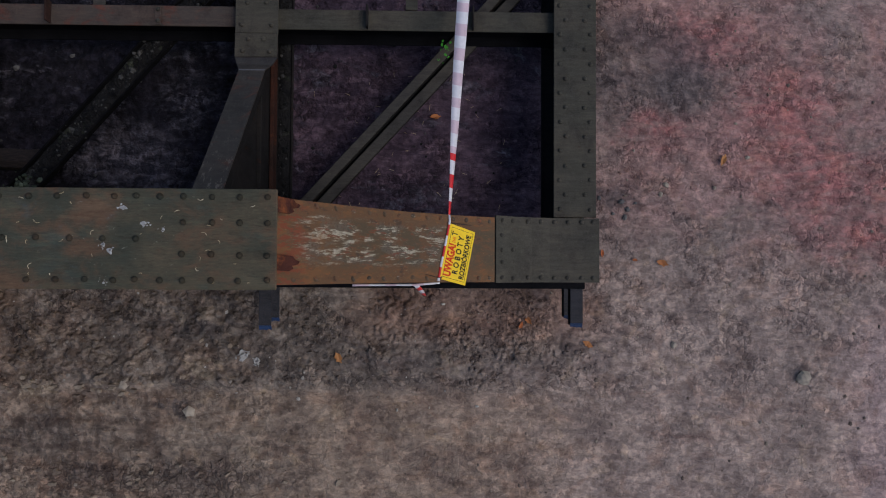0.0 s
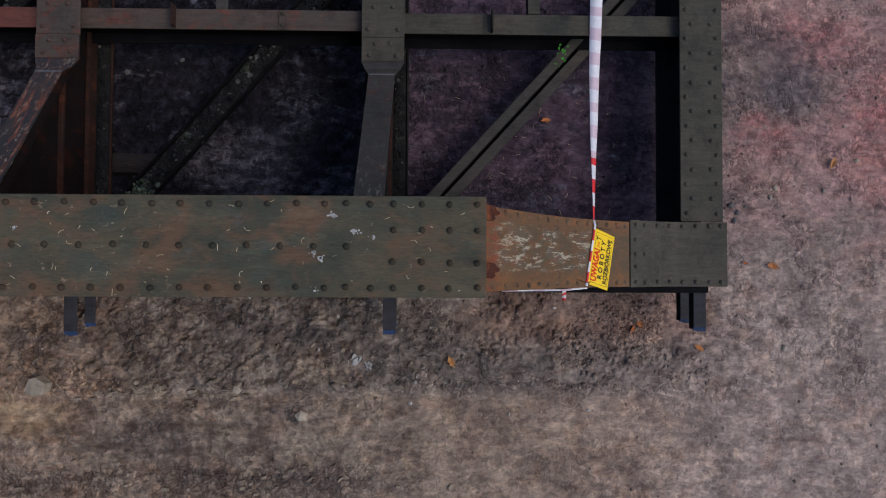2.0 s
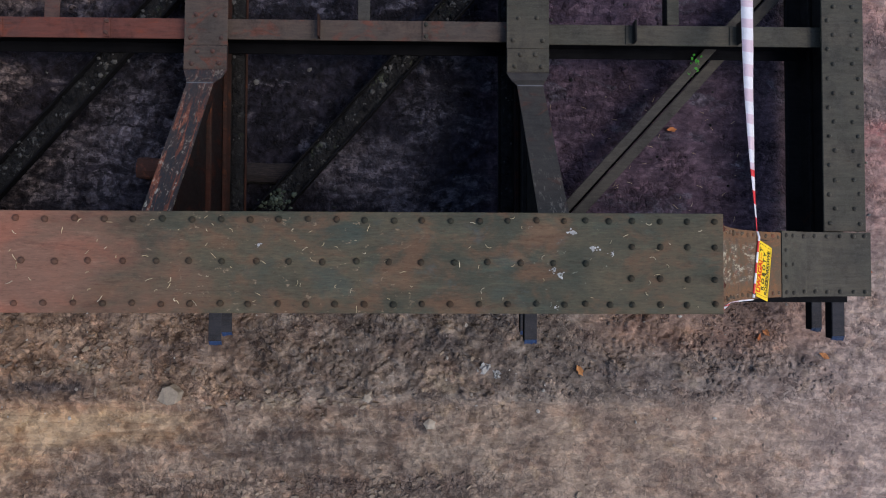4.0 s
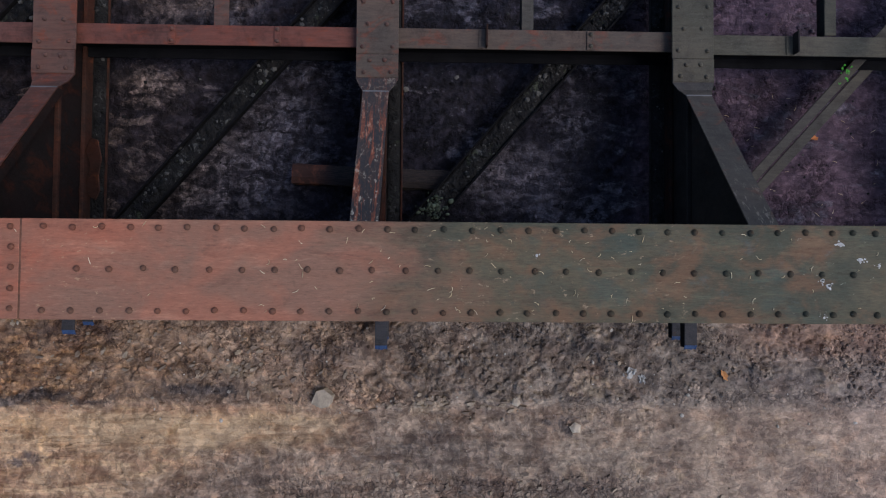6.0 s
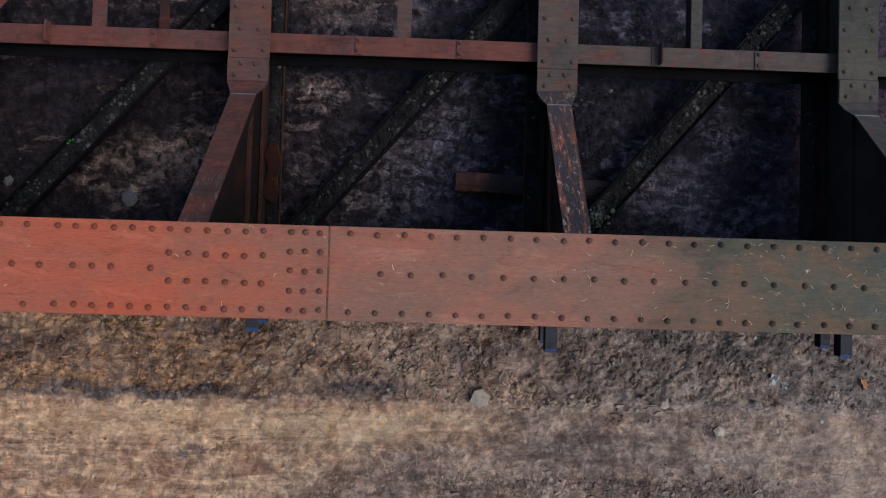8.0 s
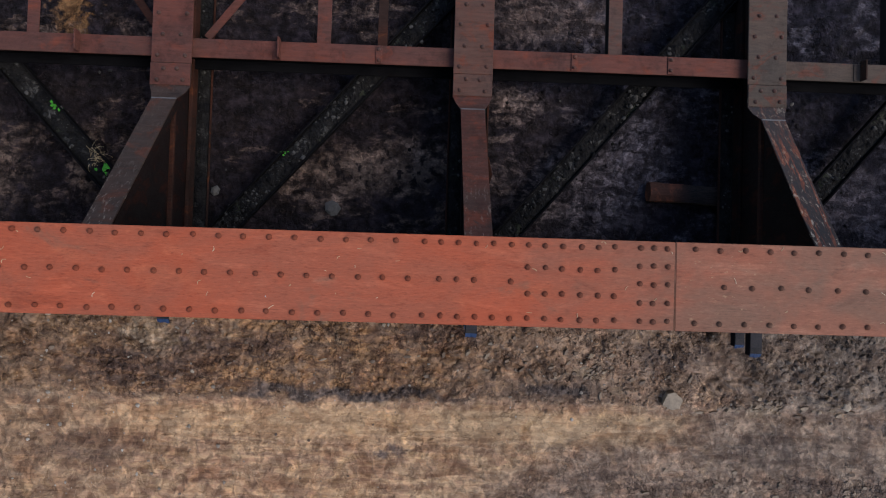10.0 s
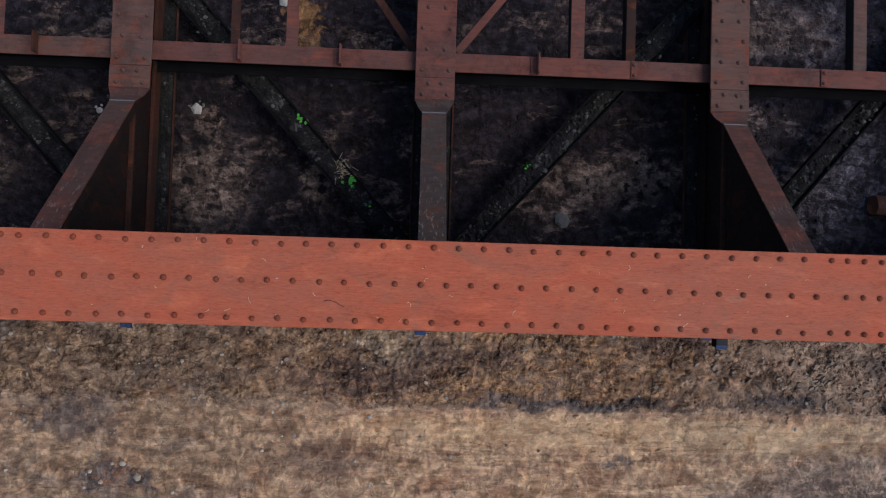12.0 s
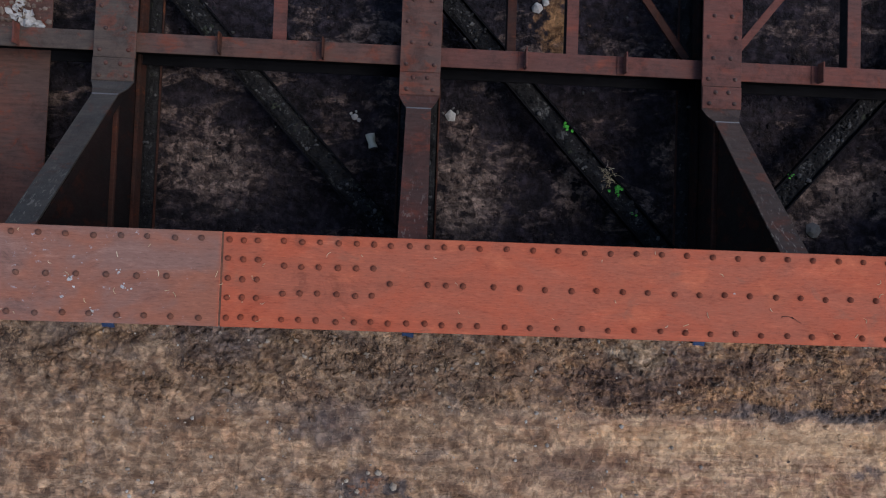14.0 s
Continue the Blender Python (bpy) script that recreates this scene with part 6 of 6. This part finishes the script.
# bird droppings and pale paint spots on the top plate
for x, y, r in ((-0.88, 0.53, 0.018), (-0.80, 0.468, 0.017), (-0.93, 0.36, 0.02), (-0.955, 0.385, 0.012), (-0.95, 0.232, 0.0095), (-0.72, 0.445, 0.01), (-2.12, 0.475, 0.012), (-10.62, 0.385, 0.02), (-10.4, 0.36, 0.015), (-10.65, 0.31, 0.01), (-10.52, 0.255, 0.012), (-10.42, 0.42, 0.01), (-7.8, 0.42, 0.006), (-6.0, 0.31, 0.007)):
    bm = bmesh.new()
    for q in range(R.randint(4, 8)):
        size = r * (0.6 if q == 0 else R.uniform(0.12, 0.34))
        cx, cy = (0, 0) if q == 0 else (R.gauss(0, 0.9 * r), R.gauss(0, 0.7 * r))
        top = [(cx + size * R.uniform(0.5, 1.2) * math.cos(0.6981 * i), cy + size * R.uniform(0.4, 1.0) * math.sin(0.6981 * i)) for i in range(9)]
        up = [bm.verts.new((a, b, 0.0014)) for a, b in top]
        down = [bm.verts.new((cx + 1.15 * (a - cx), cy + 1.15 * (b - cy), -0.0004)) for a, b in top]
        bm.faces.new(up)
        for i in range(9):
            bm.faces.new((up[(i + 1) % 9], up[i], down[i], down[(i + 1) % 9]))
    bm.transform(pose(x, y, FLANGE_Z))
    tagged(part("bird_dropping", bm, M_WHITE), "dried white bird dropping on the steel top plate", "dropping", "bird droppings")

# ---- warning sign and barrier tape ----
TL, TR, BR, BL = (Vector(v) for v in ((0.446, 0.551, 1.058), (0.597, 0.508, 0.918), (0.535, 0.192, 0.975), (0.384, 0.235, 1.115)))
u = (BL - TL).normalized()  # down the sheet in the world, the writing runs the other way
across = (TR - TL) - u * (TR - TL).dot(u)
wide = across.length
across.normalize()
up = u.cross(across)
if up.z < 0:
    up = -up
tall = (BL - TL).length
# the writing's own axes: x from BL to TL, y from the right-hand edge to the left-hand edge
sx, sy = -u, -across
frame_m = Matrix((( sx.x, sy.x, up.x, 0), (sx.y, sy.y, up.y, 0), (sx.z, sy.z, up.z, 0), (0, 0, 0, 1)))
corner = BL + across * wide
shear = (TR - TL).dot(u)
sign_m = Matrix.Translation(corner) @ frame_m
sign = thing("warning_sign", "yellow plastic demolition warning sign tied on the girder's end", "sign")
skew = Matrix(((1, shear / wide, 0, 0), (0, 1, 0, 0), (0, 0, 1, 0), (0, 0, 0, 1)))
skew = Matrix.Translation((-shear, 0, 0)) @ skew
board = part("board", prism([(0, 0), (tall, 0), (tall, wide), (0, wide)], 0.004, 0.0015, sign_m @ skew), M_SIGN, sign)
inset = 0.016


def sign_bar(x0, x1, y0, y1, mat, name="border"):
    bm = bmesh.new()
    add_box(bm, x0, x1, y0, y1, 0.0003, 0.0011, sign_m @ skew)
    return part(name, bm, mat, sign)


for a in ((inset, tall - inset, inset, inset + 0.002), (inset, tall - inset, wide - inset - 0.002, wide - inset), (inset, inset + 0.002, inset + 0.0025, wide - inset - 0.0025), (tall - inset - 0.002, tall - inset, inset + 0.0025, wide - inset - 0.0025)):
    sign_bar(*a, M_INK)


def writing(text, x, y, size, mat, width, space=1.0, shear_text=0.0, bold=0.0009):
    cu = bpy.data.curves.new("words", "FONT")
    cu.body, cu.size, cu.extrude, cu.space_character, cu.shear, cu.offset = text, size, 0.0005, space, shear_text, bold
    tmp = bpy.data.objects.new("words", cu)
    scene.collection.objects.link(tmp)
    bpy.context.view_layer.update()
    me = bpy.data.meshes.new_from_object(tmp.evaluated_get(bpy.context.evaluated_depsgraph_get()))
    bpy.data.objects.remove(tmp)
    xs = [v.co.x for v in me.vertices]
    k = width / (max(xs) - min(xs))
    me.transform(Matrix.Translation((x - min(xs) * k, y, 0.0012)) @ Matrix.Diagonal((k, 1, 1, 1)))
    me.transform(sign_m @ skew)
    me.materials.clear()
    me.materials.append(mat)
    ob = new("words", me)
    ob.parent = sign
    return ob


writing("UWAGA!", 0.026, wide * 0.66, 0.08, M_INK_RED, 0.19, 1.0, 0.0, 0.0034)
writing("T", tall - 0.062, wide * 0.68, 0.06, M_INK, 0.025)
writing("ROBOTY", 0.05, wide * 0.41, 0.06, M_INK, 0.225, 1.6, 0.0, 0.0018)
writing("ROZBI\u00d3RKOWE", 0.03, wide * 0.14, 0.056, M_INK, 0.265, 1.0, 0.0, 0.0018)
for i in range(5):
    sign_bar(0.226 + 0.007 * i, 0.23 + 0.007 * i, wide * 0.69 + 0.004 * (i % 2), wide * 0.69 + 0.03 - 0.005 * (i % 3), M_INK_ORANGE, "emblem")


def ribbon(name, path, halves, twists, mats, stripe, label, parent=None):
    """A thin band of tape along a path, in stripes of two colours."""
    pts = []
    for (a, b) in zip(path, path[1:]):
        a, b = Vector(a), Vector(b)
        n = max(2, int((b - a).length / 0.02))
        pts += [(a.lerp(b, i / n)) for i in range(n)]
    pts.append(Vector(path[-1]))
    bm = bmesh.new()
    rows, total = [], 0.0
    count = len(pts) - 1
    for i, p in enumerate(pts):
        d = (pts[min(i + 1, count)] - pts[max(i - 1, 0)]).normalized()
        f = i / count * (len(halves) - 1)
        j = min(int(f), len(halves) - 2)
        half = halves[j] + (halves[j + 1] - halves[j]) * (f - j)
        tw = twists[j] + (twists[j + 1] - twists[j]) * (f - j)
        side = d.cross(Vector((0, 0, 1))).normalized()
        side = Matrix.Rotation(radians(tw), 3, d) @ side
        nrm = d.cross(side)
        rows.append([bm.verts.new(p + side * half * s + nrm * h) for s, h in ((-1, 0.0006), (0, 0.002), (1, 0.0006), (1, -0.0006), (-1, -0.0006))])
    for i, (r, s) in enumerate(zip(rows, rows[1:])):
        for k in range(5):
            q = (k + 1) % 5
            fc = bm.faces.new((r[k], r[q], s[q], s[k]))
            fc.material_index = int((i * 0.02) / stripe) % 2 if not callable(mats[-1]) else mats[-1](i / count)
            fc.smooth = True
    bm.faces.new(rows[0])
    bm.faces.new(rows[-1])
    bmesh.ops.recalc_face_normals(bm, faces=bm.faces[:])
    ob = part(name, bm, [m for m in mats if not callable(m)], parent)
    return tagged(ob, label, "tape")


def stripes(f):
    band = int(f * 42) % 2
    return (1 if band == 0 else 0) if f < 0.11 else (2 if band == 0 else 0)


ribbon("barrier_tape", [(0.437, 0.60, 1.05), (0.45, 0.80, 1.0), (0.462, 1.014, 0.955), (0.49, 1.5, 0.87), (0.523, 1.961, 0.80), (0.56, 2.6, 0.72), (0.6, 3.88, 0.62)],
       [0.008, 0.026, 0.036, 0.041, 0.041, 0.041, 0.041], [50, 20, 5, 0, 0, 0, 0], [M_TAPE_W, M_TAPE_R, M_TAPE_P, stripes], 0.08, "red and white striped barrier tape stretched from the girder's end")
ribbon("barrier_tape", [(0.437, 0.60, 1.05), (0.44, 0.565, 1.066), (0.429, 0.5, 1.072), (0.393, 0.32, 1.106), (0.376, 0.222, 1.118)], [0.006, 0.006, 0.006, 0.007], [0, 0, 0, 0], [M_TAPE_W, M_TAPE_R], 0.06, "twisted red and white tape running along the sign's edge")
ribbon("barrier_tape", [(0.385, 0.212, 1.10), (0.25, 0.2, 1.12), (0.033, 0.198, 1.12), (-0.1, 0.197, 1.15)], [0.006, 0.006, 0.006], [0, 10, 0], [M_TAPE_W, M_TAPE_P], 0.07, "twisted white tape running round the girder's end")
ribbon("barrier_tape", [(0.25, 0.199, 1.118), (0.275, 0.165, 1.0), (0.298, 0.128, 0.887)], [0.012, 0.014, 0.01], [0, 20, 40], [M_TAPE_W, M_TAPE_R], 0.06, "loose hanging end of red and white tape")
for a, b in (((0.446, 0.553, 1.062), (0.57, 0.548, 0.945)), ((0.384, 0.24, 1.118), (0.30, 0.262, 1.205))):
    a, b = Vector(a), Vector(b)
    d = b - a
    bm = bmesh.new()
    bmesh.ops.create_cone(bm, cap_ends=True, segments=6, radius1=0.0025, radius2=0.0015, depth=d.length, matrix=Matrix.Translation((a + b) / 2) @ d.to_track_quat("Z", "Y").to_matrix().to_4x4())
    part("cable_tie", bm, M_INK, sign, "black cable tie")
